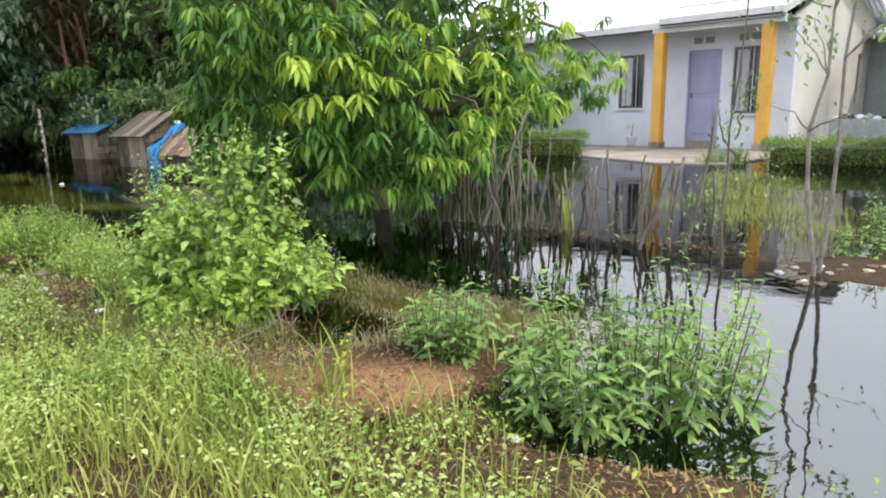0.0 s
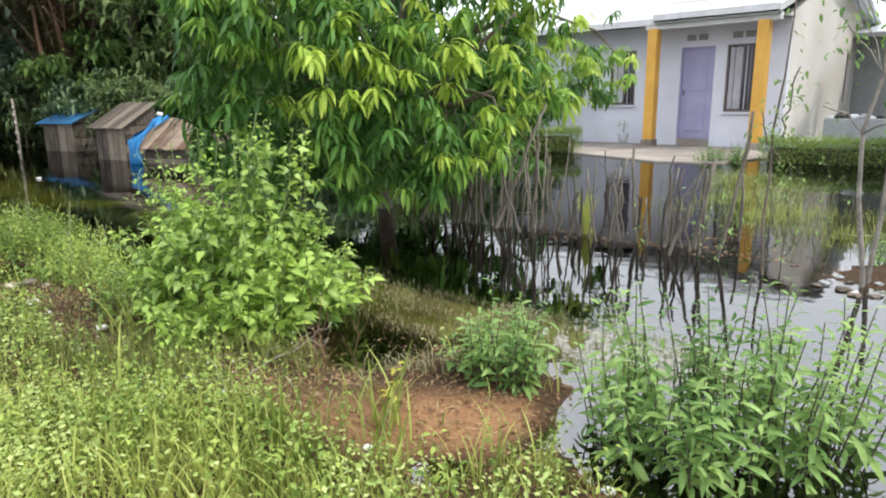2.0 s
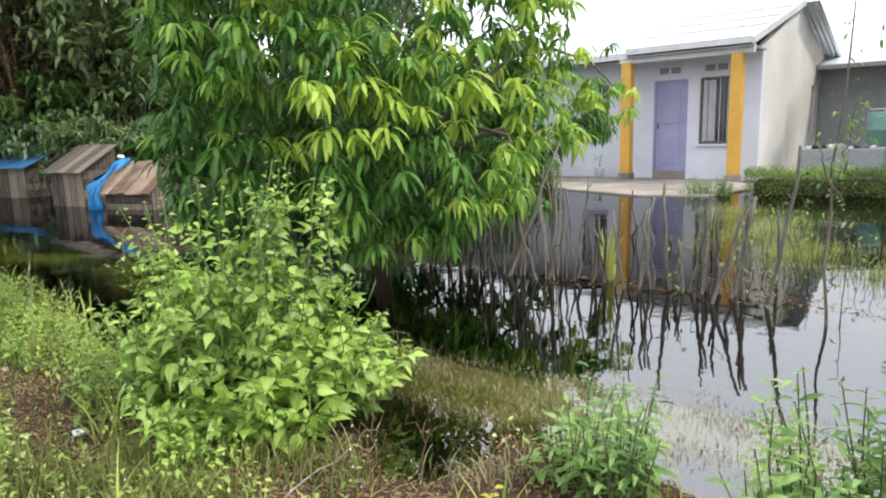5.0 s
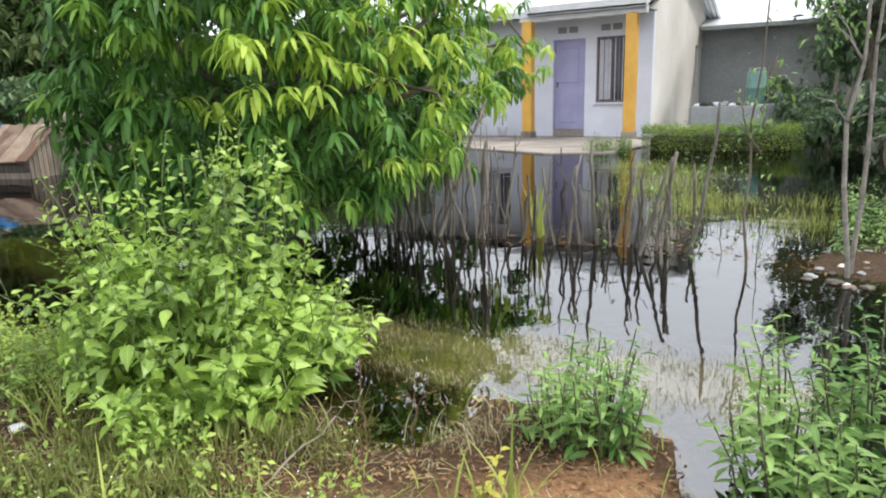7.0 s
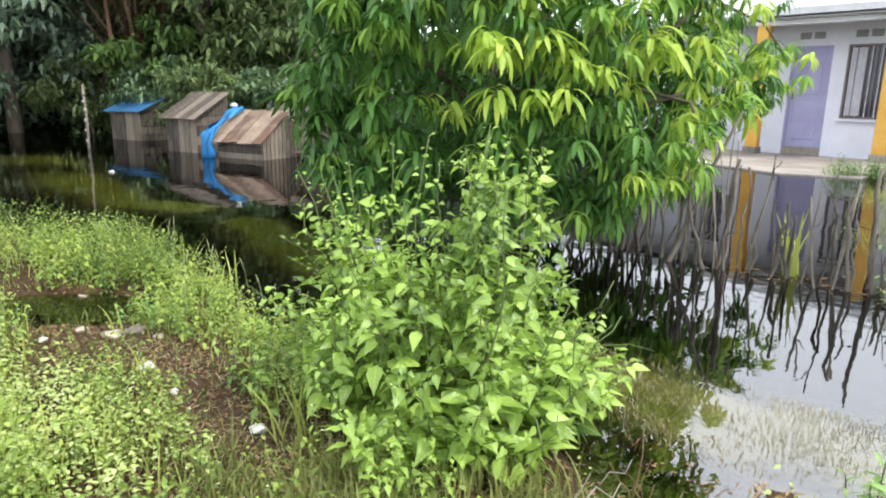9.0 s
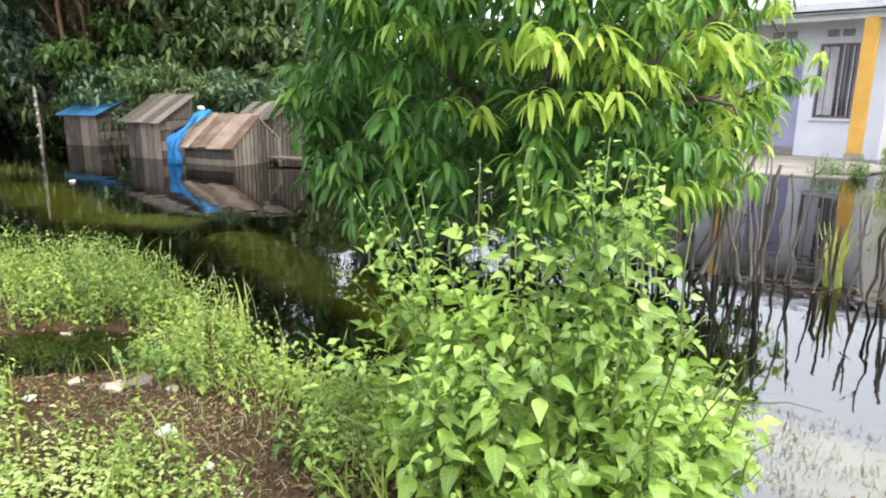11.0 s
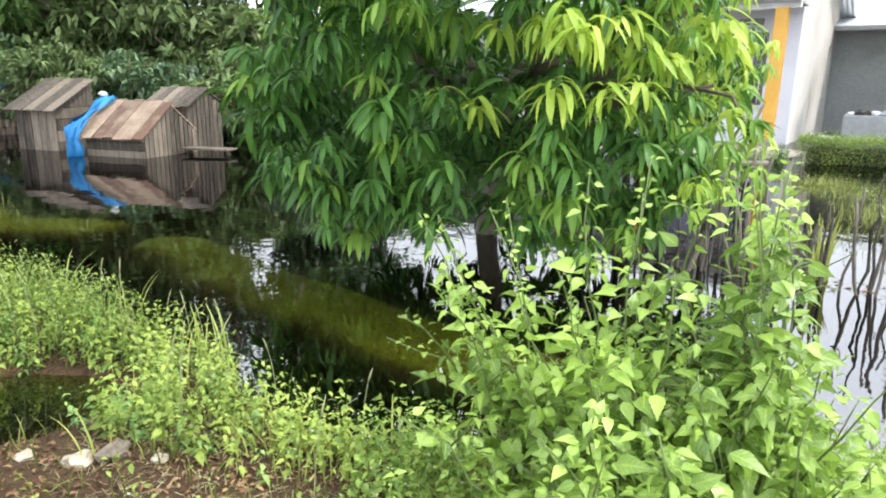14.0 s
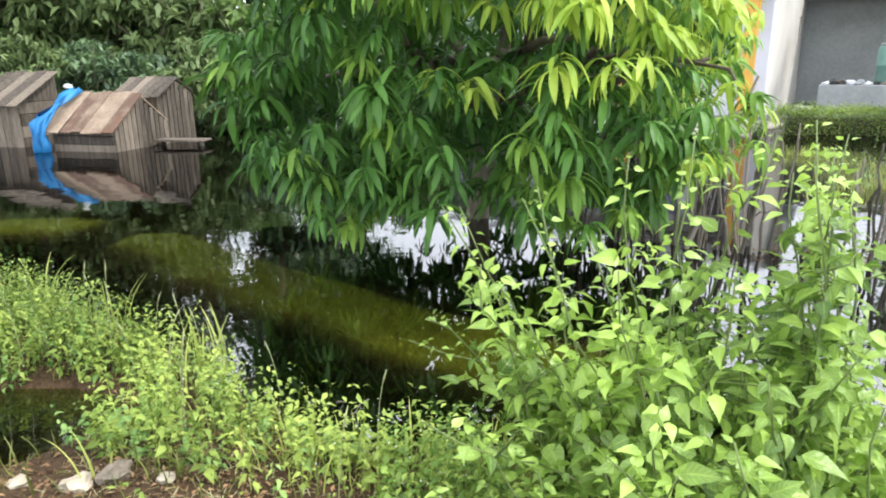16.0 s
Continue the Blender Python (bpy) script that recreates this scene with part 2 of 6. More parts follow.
M_MANGO_MID = leaf_material("midtone_mango_leaf", (0.06, 0.17, 0.02), (0.30, 0.48, 0.08), 0.4, 0.4, by_object=0.3, veins=0.25)
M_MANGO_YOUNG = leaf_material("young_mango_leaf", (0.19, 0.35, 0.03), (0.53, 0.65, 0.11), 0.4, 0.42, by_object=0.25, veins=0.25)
M_BUSH = leaf_material("bush_leaf", (0.036, 0.105, 0.015), (0.40, 0.57, 0.11), 0.36, 0.37, by_object=0.2, spec=0.5, veins=0.5)
M_SHRUB = leaf_material("waterweed_leaf", (0.055, 0.15, 0.03), (0.33, 0.48, 0.14), 0.45, 0.33, veins=0.3)
M_WEED = leaf_material("weed_leaf", (0.085, 0.165, 0.02), (0.46, 0.56, 0.125), 0.5, 0.38)
M_CREEPER = leaf_material("creeper_leaf", (0.24, 0.35, 0.07), (0.66, 0.74, 0.30), 0.5, 0.35)
M_GRASS = leaf_material("grass_blade", (0.14, 0.20, 0.028), (0.52, 0.55, 0.15), 0.5, 0.35)
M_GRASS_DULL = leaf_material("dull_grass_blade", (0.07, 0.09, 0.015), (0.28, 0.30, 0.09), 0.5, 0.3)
M_TRUNK = material("pale_bark", (0.16, 0.13, 0.10), (0.38, 0.33, 0.27), 0.9, 7, 50, 0.7, stretch=(1, 1, 0.3))
M_DRY = leaf_material("dry_litter", (0.07, 0.03, 0.014), (0.38, 0.24, 0.12), 0.7, 0.15)
M_SUNK = leaf_material("sunken_grass", (0.06, 0.10, 0.006), (0.23, 0.30, 0.025), 0.6, 0.3, spec=0.08)
M_FAR = leaf_material("far_leaf", (0.034, 0.075, 0.042), (0.19, 0.285, 0.125), 0.36, 0.3, by_object=0.35, spec=0.6)
M_HEDGE = leaf_material("hedge_leaf", (0.07, 0.13, 0.02), (0.30, 0.40, 0.08), 0.5, 0.3)
# Far leaf made paler and bluer: distance haze put into the colour.
M_FAR_HAZY = leaf_material("hazed_far_leaf", (0.05, 0.095, 0.07), (0.24, 0.335, 0.2), 0.36, 0.3, by_object=0.35, spec=0.6)
M_FAR_LIGHT = leaf_material("pale_far_leaf", (0.04, 0.075, 0.025), (0.20, 0.27, 0.10), 0.5, 0.3, by_object=0.3)
M_FROND = leaf_material("brown_frond", (0.06, 0.04, 0.022), (0.20, 0.14, 0.08), 0.8, 0.15)
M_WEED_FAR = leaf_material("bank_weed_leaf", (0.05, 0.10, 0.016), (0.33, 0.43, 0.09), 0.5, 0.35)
M_FRESH = leaf_material("fresh_far_leaf", (0.05, 0.115, 0.028), (0.25, 0.37, 0.10), 0.5, 0.35, by_object=0.3)
M_SEDGE = leaf_material("pale_sedge", (0.14, 0.17, 0.035), (0.44, 0.48, 0.14), 0.55, 0.3)
M_STRAW = leaf_material("straw_grass", (0.18, 0.16, 0.08), (0.52, 0.48, 0.29), 0.6, 0.3)
M_PALM = material("dead_frond", (0.09, 0.05, 0.028), (0.22, 0.13, 0.075), 0.85, 4, 40, 0.5, stretch=(3, 3, 0.4))
M_MOTTLED = material("mottled_bark", (0.08, 0.068, 0.055), (0.32, 0.29, 0.25), 0.9, 14, 60, 0.6, dirt=(0.09, 0.08, 0.06), dirt_amount=0.8)
M_DARK_STEM = material("dark_weed_stem", (0.03, 0.035, 0.018), (0.10, 0.09, 0.05), 0.7, 12, 60, 0.2)
M_FLOWER = leaf_material("white_flower", (0.60, 0.58, 0.50), (0.80, 0.80, 0.76), 0.6, 0.3)


# ---- mesh helpers ----
def mesh_object(name, bm, mat, parent=None, label=""):
    me = bpy.data.meshes.new(name)
    bm.to_mesh(me)
    bm.free()
    me.materials.append(mat)
    ob = new(name, me)
    ob.parent = parent
    if label:
        ob["label"] = label
    return ob


def part(name, bm, mat, parent, label=""):
    return mesh_object(name, bm, mat, parent, label)


def thing(name, at, label, category, group="", kind="", turn=0.0):
    ob = new(name)
    ob.matrix_basis = pose(*at, 0, 0, turn)
    return tagged(ob, label, category, group, kind)


def box(size, at=(0, 0, 0), turn=None, bevel=0.0, bm=None):
    """A bevelled block of that size; at is the middle of its bottom."""
    own = bm is None
    bm = bmesh.new()if own else bm
    m = Matrix.Translation(at) @ (turn if turn else Matrix()) @ Matrix.Translation((0, 0, size[2] / 2)) @ Matrix.Diagonal((*size, 1))
    r = bmesh.ops.create_cube(bm, size=1, matrix=m)
    if bevel:
        edges = list({e for v in r["verts"] for e in v.link_edges})
        bmesh.ops.bevel(bm, geom=edges, offset=bevel, segments=1, affect="EDGES")
    return bm


def prism(points, depth, axis="y"):
    """A flat outline (pairs) pushed along an axis by depth. axis y: outline in x, z; x: in y, z; z: in x, y."""
    bm = bmesh.new()
    put = {"y": lambda a, b, d: (a, d, b), "x": lambda a, b, d: (d, a, b), "z": lambda a, b, d: (a, b, d)}[axis]
    low, high = [bm.verts.new(put(a, b, 0)) for a, b in points], [bm.verts.new(put(a, b, depth)) for a, b in points]
    bm.faces.new(low)
    bm.faces.new(high[::-1])
    for k in range(len(points)):
        q = (k + 1) % len(points)
        bm.faces.new((low[k], high[k], high[q], low[q]))
    bmesh.ops.recalc_face_normals(bm, faces=bm.faces)
    return bm


def tube(points, radii, sides=6, bm=None):
    """A tapered tube along points."""
    bm = bmesh.new() if bm is None else bm
    rings = []
    for k, (p, r) in enumerate(zip(points, radii)):
        p = Vector(p)
        d = (Vector(points[min(k + 1, len(points) - 1)]) - Vector(points[max(k - 1, 0)])).normalized()
        a = d.orthogonal().normalized() if abs(d.z) > 0.95 else d.cross(Vector((0, 0, 1))).normalized()
        if rings:
            a = (last - d * last.dot(d)).normalized()
        last = a
        b = d.cross(a)
        rings.append([bm.verts.new(p + (a * math.cos(2 * math.pi * s / sides) + b * math.sin(2 * math.pi * s / sides)) * r) for s in range(sides)])
    for u, v in zip(rings, rings[1:]):
        for s in range(sides):
            bm.faces.new((u[s], u[(s + 1) % sides], v[(s + 1) % sides], v[s]))
    bm.faces.new(rings[0][::-1])
    bm.faces.new(rings[-1])
    for f in bm.faces:
        f.smooth = True
    return bm


def rib_map(t):
    """For each point of a leaf blade: 1 on the rib and 0 on the rim, and how far along the blade it lies."""
    return np.stack([np.tile([0.0, 1.0, 0.0], len(t)), np.repeat(0.1 + 0.9 * t, 3)], 1)


def hanging_leaf(length, width, rows=5, first=0.35, last=-1.35, fold=0.3):
    """A lance-shaped blade that leaves its stalk upwards, bends over early and then hangs nearly straight."""
    t = np.linspace(0, 1, rows + 1)
    w = np.interp(t, [0, 0.12, 0.4, 0.7, 0.9, 1], [0.12, 0.55, 1.0, 0.85, 0.4, 0.03]) * width / 2
    a = last + (first - last) * (1 - t) ** 3.0
    y = np.concatenate([[0], np.cumsum(np.cos((a[1:] + a[:-1]) / 2))]) * length / rows
    z = np.concatenate([[0], np.cumsum(np.sin((a[1:] + a[:-1]) / 2))]) * length / rows
    v = np.zeros((rows + 1, 3, 3))
    for c, side in enumerate((-1, 0, 1)):
        v[:, c] = np.stack([side * w, y + abs(side) * fold * w * np.sin(-a), z + abs(side) * fold * w * np.cos(a)], 1)
    f = [(3 * k + c, 3 * k + c + 1, 3 * k + c + 4, 3 * k + c + 3) for k in range(rows) for c in (0, 1)]
    return v.reshape(-1, 3), np.array(f), rib_map(t)


def leaf(length, width, rows=4, droop=0.8, fold=0.25, profile=None):
    """One leaf blade along +y from the origin, arching down: points and quads."""
    t = np.linspace(0, 1, rows + 1)
    w = profile(t) if profile else np.sin(np.pi * np.clip(t * 0.9 + 0.08, 0, 1)) ** 0.8
    w = w * width / 2
    y = length * np.sin(droop * t) / droop
    z = -length * (1 - np.cos(droop * t)) / droop
    v = np.zeros((rows + 1, 3, 3))
    v[:, 0] = np.stack([-w, y, z + fold * w], 1)
    v[:, 1] = np.stack([0 * w, y, z], 1)
    v[:, 2] = np.stack([w, y, z + fold * w], 1)
    f = [(3 * k + c, 3 * k + c + 1, 3 * k + c + 4, 3 * k + c + 3) for k in range(rows) for c in (0, 1)]
    return v.reshape(-1, 3), np.array(f), rib_map(t)


def lozenge(length, width, droop=0.35):
    """A small far-off leaf: one bent four-cornered blade along +y."""
    v = [(0, 0, 0), (width / 2, 0.42 * length, 0.02 * length), (0, length, -droop * length), (-width / 2, 0.42 * length, 0.02 * length)]
    return np.array(v), np.array([(0, 1, 2, 3)])


def blade(length, width, rows=3, droop=0.9):
    """One grass blade that rises along +z and leans to +y."""
    t = np.linspace(0, 1, rows + 1)
    w = width / 2 * (1 - t ** 2 * 0.93)
    z = length * np.sin(droop * t) / droop
    y = length * (1 - np.cos(droop * t)) / droop
    v = np.stack([np.stack([-w, y, z], 1), np.stack([w, y, z], 1)], 1)
    f = [(2 * k, 2 * k + 1, 2 * k + 3, 2 * k + 2) for k in range(rows)]
    return v.reshape(-1, 3), np.array(f)


class Soup:
    """Many small blades gathered into one mesh."""

    def __init__(self):
        self.v, self.f, self.t, self.n = [], [], [], 0

    def add(self, shape, mats):
        v, f = shape[:2]
        rib = shape[2] if len(shape) > 2 else np.zeros((len(v), 2))
        mats = np.asarray(mats)
        if not len(mats):
            return
        p = np.einsum("nij,kj->nki", mats[:, :3, :3], v) + mats[:, None, :3, 3]
        q = f[None] + (self.n + np.arange(len(mats)) * len(v))[:, None, None]
        self.v.append(p.reshape(-1, 3))
        self.f.append(q.reshape(-1, 4))
        self.t.append(np.tile(rib, (len(mats), 1)))
        self.n += len(mats) * len(v)

    def mesh(self, name, mat):
        v, f = np.concatenate(self.v).astype(np.float32), np.concatenate(self.f).astype(np.int32)
        me = bpy.data.meshes.new(name)
        me.vertices.add(len(v))
        me.vertices.foreach_set("co", v.ravel())
        me.loops.add(f.size)
        me.loops.foreach_set("vertex_index", f.ravel())
        me.polygons.add(len(f))
        me.polygons.foreach_set("loop_start", np.arange(0, f.size, 4, dtype=np.int32))
        me.polygons.foreach_set("use_smooth", np.ones(len(f), bool))
        me.update(calc_edges=True)
        if self.t:
            rib = np.concatenate(self.t).astype(np.float32)
            me.uv_layers.new(name="blade").data.foreach_set("uv", rib[f.ravel()].ravel())
        me.materials.append(mat)
        return me


def placings(pos, yaw, pitch, roll, size):
    """Poses as arrays: first roll about y (the blade's length), then pitch up about x, then yaw about z."""
    pos = np.asarray(pos, float).reshape(-1, 3)
    k = len(pos)
    yaw, pitch, roll, size = (np.broadcast_to(np.asarray(a, float), (k,)) for a in (yaw, pitch, roll, size))
    cy, sy, cp, sp, cr, sr = np.cos(yaw), np.sin(yaw), np.cos(pitch), np.sin(pitch), np.cos(roll), np.sin(roll)
    z, o = np.zeros(k), np.ones(k)
    rz = np.stack([np.stack([cy, -sy, z], 1), np.stack([sy, cy, z], 1), np.stack([z, z, o], 1)], 1)
    rx = np.stack([np.stack([o, z, z], 1), np.stack([z, cp, -sp], 1), np.stack([z, sp, cp], 1)], 1)
    ry = np.stack([np.stack([cr, z, sr], 1), np.stack([z, o, z], 1), np.stack([-sr, z, cr], 1)], 1)
    m = np.zeros((k, 4, 4))
    m[:, :3, :3] = (rz @ rx @ ry) * size[:, None, None]
    m[:, :3, 3] = pos
    m[:, 3, 3] = 1
    return m


rng = np.random.default_rng(7)

# ---- ground ----
SHORE = [(2.2, -1.5), (1.45, 0.5), (1.15, 1.3), (0.92, 1.74), (0.6, 1.84), (0.4, 1.9), (0.27, 2.0), (0.2, 2.2), (0.2, 2.42), (0.29, 2.62), (0.18, 2.85), (0.0, 3.0), (-0.15, 3.08), (-0.26, 2.93), (-0.45, 2.78), (-0.62, 2.85), (-0.68, 3.2), (-0.72, 3.5), (-1.0, 3.72), (-1.72, 3.88), (-2.14, 4.24), (-2.65, 4.93), (-3.2, 5.5), (-4.37, 5.75), (-6.5, 6.7), (-12, 9.4)]
RIDGE = [(0.8, 2.85), (0.3, 3.25), (-0.1, 3.44), (-0.42, 3.73), (-0.95, 4.25), (-1.56, 4.88), (-1.96, 5.4), (-2.43, 5.9), (-2.75, 6.35), (-3.0, 6.7)]
RIDGE_FAR = [(-3.8, 7.3), (-4.55, 7.5), (-5.0, 8.0), (-5.9, 8.8), (-7.3, 10.4), (-8.7, 11.5)]


def ridge_gap(x, y):
    """Distance outside the sunken grass bands (minus: within)."""
    half = np.interp(x, [-2.6, -1.8, -0.5, 0.5], [0.22, 0.22, 0.19, 0.19])
    d = np.minimum(to_line(x, y, RIDGE)[0] - half, to_line(x, y, RIDGE_FAR)[0] - np.interp(x, [-7, -4.5], [0.55, 0.26]))
    return d + 0.05 * wavy(x, y, 6.0, 1.0) + 0.03 * wavy(x, y, 17.0, 2.0)


def to_line(x, y, line):
    """Distance to a polyline and the side (1: to its left as it runs)."""
    best, side = np.full(x.shape, 1e9), np.zeros(x.shape)
    for (ax, ay), (bx, by) in zip(line, line[1:]):
        dx, dy = bx - ax, by - ay
        t = np.clip(((x - ax) * dx + (y - ay) * dy) / (dx * dx + dy * dy), 0, 1)
        d = np.hypot(x - ax - t * dx, y - ay - t * dy)
        s = np.sign(dx * (y - ay) - dy * (x - ax))
        near = d < best
        best, side = np.where(near, d, best), np.where(near, s, side)
    return best, side


def wavy(x, y, k, ph=0.0):
    return (np.sin(x * k + 1.3 * np.sin(y * k * 0.7 + ph)) + np.sin(y * k * 1.1 + 1.7 * np.sin(x * k * 0.6 + ph + 2)) + np.sin((x + y) * k * 1.9 + ph)) / 3


def land(x, y):
    """Distance inside the land (minus: out in the water)."""
    d, s = to_line(x, y, SHORE)
    d = d * s
    pool = np.hypot((x + 3.04) / 0.45, (y - 4.28) / 0.25) - 1
    d = np.minimum(d, np.maximum(pool * 0.3, -0.2))
    d = np.minimum(d, to_line(x, y, [(0.36, 2.46), (0.22, 2.28), (0.08, 2.15), (-0.17, 2.06)])[0] - 0.05)
    d = np.maximum(d, 0.3 * (1 - np.hypot((x - 3.15) / 1.15, (y - 4.1) / 0.42)))
    return d + 0.05 * wavy(x, y, 5.0)


def height(x, y):
    d = land(x, y)
    z = np.where(d > 0, 0.075 * np.tanh(d / 0.3), 0.36 * np.tanh(d / 0.45))
    r = ridge_gap(x, y)
    top = -0.004 + 0.002 * wavy(x, y, 9.0) + 0.001 * wavy(x, y, 23.0) - 0.11 * np.clip(r + 0.05, 0, 0.3) - 0.004 * np.clip((x + 0.4) / 0.5, 0, 1)
    z = np.maximum(z, np.where(r < 0.5, top - 0.25 * np.clip(r, 0, 1), -1))
    far = np.clip((np.hypot(x, y - 2) - 21) / 4, 0, 1)
    z = z * (1 - far) + 0.35 * far
    return z + 0.012 * wavy(x, y, 11.0, 3.0) * (d > 0)


def soil_kind(x, y):
    d = land(x, y)
    mud = 1.1 * np.exp(-(((x + 0.12) / 0.44) ** 2 + ((y - 2.30) / 0.2) ** 2)) + np.exp(-(((x + 0.7) / 0.5) ** 2 + ((y - 2.6) / 0.2) ** 2)) * 0.15 + 0.25 * np.exp(-(((x + 3.15) / 0.25) ** 2 + ((y - 4.6) / 0.08) ** 2))
    mud = np.clip(mud * 1.2 - 0.15 + 0.45 * wavy(x, y, 8.0) * np.clip(mud * 3, 0, 1), 0, 1) * np.clip(d / 0.07 - 0.1, 0, 1)
    weed = np.clip(0.85 - ridge_gap(x, y) / 0.15 + 0.2 * wavy(x, y, 13.0, 3.0), 0, 1)
    silt = np.clip(-d / 0.25 - 0.4, 0, 1) * (1 - weed)
    return mud, weed, silt


def grid_sheet(xs, ys):
    X, Y = np.meshgrid(xs, ys)
    Z = height(X, Y)
    v = np.stack([X, Y, Z], -1).reshape(-1, 3)
    nx = len(xs)
    k = (np.arange(len(ys) - 1)[:, None] * nx + np.arange(nx - 1)[None]).ravel()
    return v, np.stack([k, k + 1, k + nx + 1, k + nx], 1)


def spaced(stops):
    out = []
    for a, b, step in stops:
        out += list(np.arange(a, b - 1e-6, step))
    return np.array(out + [stops[-1][1]])


gx = spaced([(-1500, -100, 200), (-100, -16, 12), (-16, -6, 0.5), (-6, -4, 0.12), (-4, 2.0, 0.045), (2.0, 4.4, 0.08), (4.4, 6, 0.25), (6, 24, 1.5), (24, 100, 15), (100, 1500, 200)])
gy = spaced([(-1500, -100, 200), (-100, -6, 12), (-6, 0.5, 0.4), (0.5, 7, 0.045), (7, 12, 0.2), (12, 30, 1.0), (30, 100, 10), (100, 1500, 200)])
soup = Soup()
gv, gf = grid_sheet(gx, gy)
soup.v, soup.f, soup.n = [gv], [gf], len(gv)
gme = soup.mesh("ground", M_GROUND)
attr = gme.color_attributes.new("soil", "FLOAT_COLOR", "POINT")
# Ridge paler towards +x: beige grass with sky reflection put into its colour.
sky_pale = np.clip((gv[:, 0] + 0.55) / 0.5 + 0.3 * wavy(gv[:, 0], gv[:, 1], 11.0), 0, 0.9)
kinds = np.stack([*soil_kind(gv[:, 0], gv[:, 1]), sky_pale], 1).astype(np.float32)
attr.data.foreach_set("color", kinds.ravel())
tagged(new("ground", gme), "muddy ground of brown soil with orange mud and drowned weed", "ground", kind="structure")

wx = spaced([(-24, -6, 2.0), (-6, -4, 0.2), (-4, 2.0, 0.05), (2.0, 4.4, 0.1), (4.4, 24, 1.96)])
wy = spaced([(-18, 0.5, 2.0), (0.5, 7.5, 0.05), (7.5, 12, 0.5), (12, 30, 2.0)])
soup = Soup()
wv, wf = grid_sheet(wx, wy)
murky = np.clip(-wv[:, 2] / 0.14, 0, 1) ** 0.8
wv[:, 2] = 0
soup.v, soup.f, soup.n = [wv], [wf], len(wv)
wme = soup.mesh("water", M_WATER)
wme.attributes.new("depth", "FLOAT", "POINT").data.foreach_set("value", murky.astype(np.float32))
tagged(new("water", wme), "still dark brown flood water mirroring sky and trees", "water", kind="structure")

# ---- house ----
HOUSE_TURN = -43.0
house = thing("house", (5.06, 15.88, 0.16), "white house with ochre porch pillars, lavender door and zinc roof", "house", turn=HOUSE_TURN)
LEFT, RIGHT, BACK, WALL_T, WALL_H = -5.2, 2.25, 6.4, 0.15, 2.5
DOOR_W, WIN_L, WIN_R, WIN_B = 0.76, 1.03, 1.70, 0.6


def wall_run(name, pieces, mat, label=""):
    for x0, x1, y0, y1, z0, z1 in pieces:
        part(name, box((x1 - x0, y1 - y0, z1 - z0), ((x0 + x1) / 2, (y0 + y1) / 2, z0)), mat, house, label)


front = []
cuts = [(LEFT, -1.75, 0, 0), (-1.75, -1.1, 0.75, 2.0), (-1.1, 0, 0, 0), (0, DOOR_W, -1, 2.0), (DOOR_W, WIN_L, 0, 0), (WIN_L, WIN_R, WIN_B, 2.0), (WIN_R, RIGHT, 0, 0)]
for a, b, z0, z1 in cuts:
    if z1 == 0:
        front.append((a, b, 0, WALL_T, -0.5, WALL_H))
    else:
        if z0 > 0:
            front.append((a, b, 0, WALL_T, -0.5, z0))
        front.append((a, b, 0, WALL_T, z1, WALL_H))
wall_run("wall", front, M_WALL)
side = []
for a, b, z0, z1 in [(WALL_T, 4.45, 0, 0), (4.45, 4.9, 0.75, 1.95), (4.9, 5.3, 0, 0), (5.3, 5.9, 0.4, 1.95), (5.9, BACK, 0, 0)]:
    if z1 == 0:
        side.append((RIGHT - WALL_T, RIGHT, a, b, -0.5, WALL_H))
    else:
        side.append((RIGHT - WALL_T, RIGHT, a, b, -0.5, z0))
        side.append((RIGHT - WALL_T, RIGHT, a, b, z1, WALL_H))
wall_run("wall", side, M_WALL_SIDE, "bare pale plaster side wall")
wall_run("wall", [(LEFT, LEFT + WALL_T, WALL_T, BACK, -0.5, WALL_H), (LEFT + WALL_T, RIGHT - WALL_T, BACK - WALL_T, BACK, -0.5, WALL_H)], M_WALL)
RIDGE_Y, RIDGE_Z = 2.9, 3.75
for gx0 in (LEFT, RIGHT - WALL_T):
    bm = prism([(0, WALL_H), (BACK, WALL_H), (RIDGE_Y, RIDGE_Z - 0.06)], WALL_T, "x")
    bmesh.ops.translate(bm, vec=(gx0, 0, 0), verts=bm.verts)
    part("gable", bm, M_WALL_SIDE if gx0 > 0 else M_WALL, house, "plain gable")


def roof_sheet(x0, x1, y0, z0, y1, z1, name="roof"):
    """Corrugated sheet from the eave (y0, z0) up to (y1, z1)."""
    bm = bmesh.new()
    cols = int((x1 - x0) / 0.055)
    d = Vector((0, z0 - z1, y1 - y0)).normalized()
    if d.z < 0:
        d = -d
    rows = []
    for lift in (0.0, -0.012):
        for yy, zz in ((y0, z0), (y1, z1)):
            rows.append([bm.verts.new(Vector((x0 + (x1 - x0) * k / cols, yy, zz)) + d * (lift + 0.012 * (1 if k % 2 else -1))) for k in range(cols + 1)])
    for k in range(cols):
        bm.faces.new((rows[0][k], rows[0][k + 1], rows[1][k + 1], rows[1][k]))
        bm.faces.new((rows[2][k], rows[3][k], rows[3][k + 1], rows[2][k + 1]))
        bm.faces.new((rows[0][k], rows[2][k], rows[2][k + 1], rows[0][k + 1]))
        bm.faces.new((rows[1][k], rows[1][k + 1], rows[3][k + 1], rows[3][k]))
    return part(name, bm, M_ROOF, house, "pale corrugated zinc sheet")


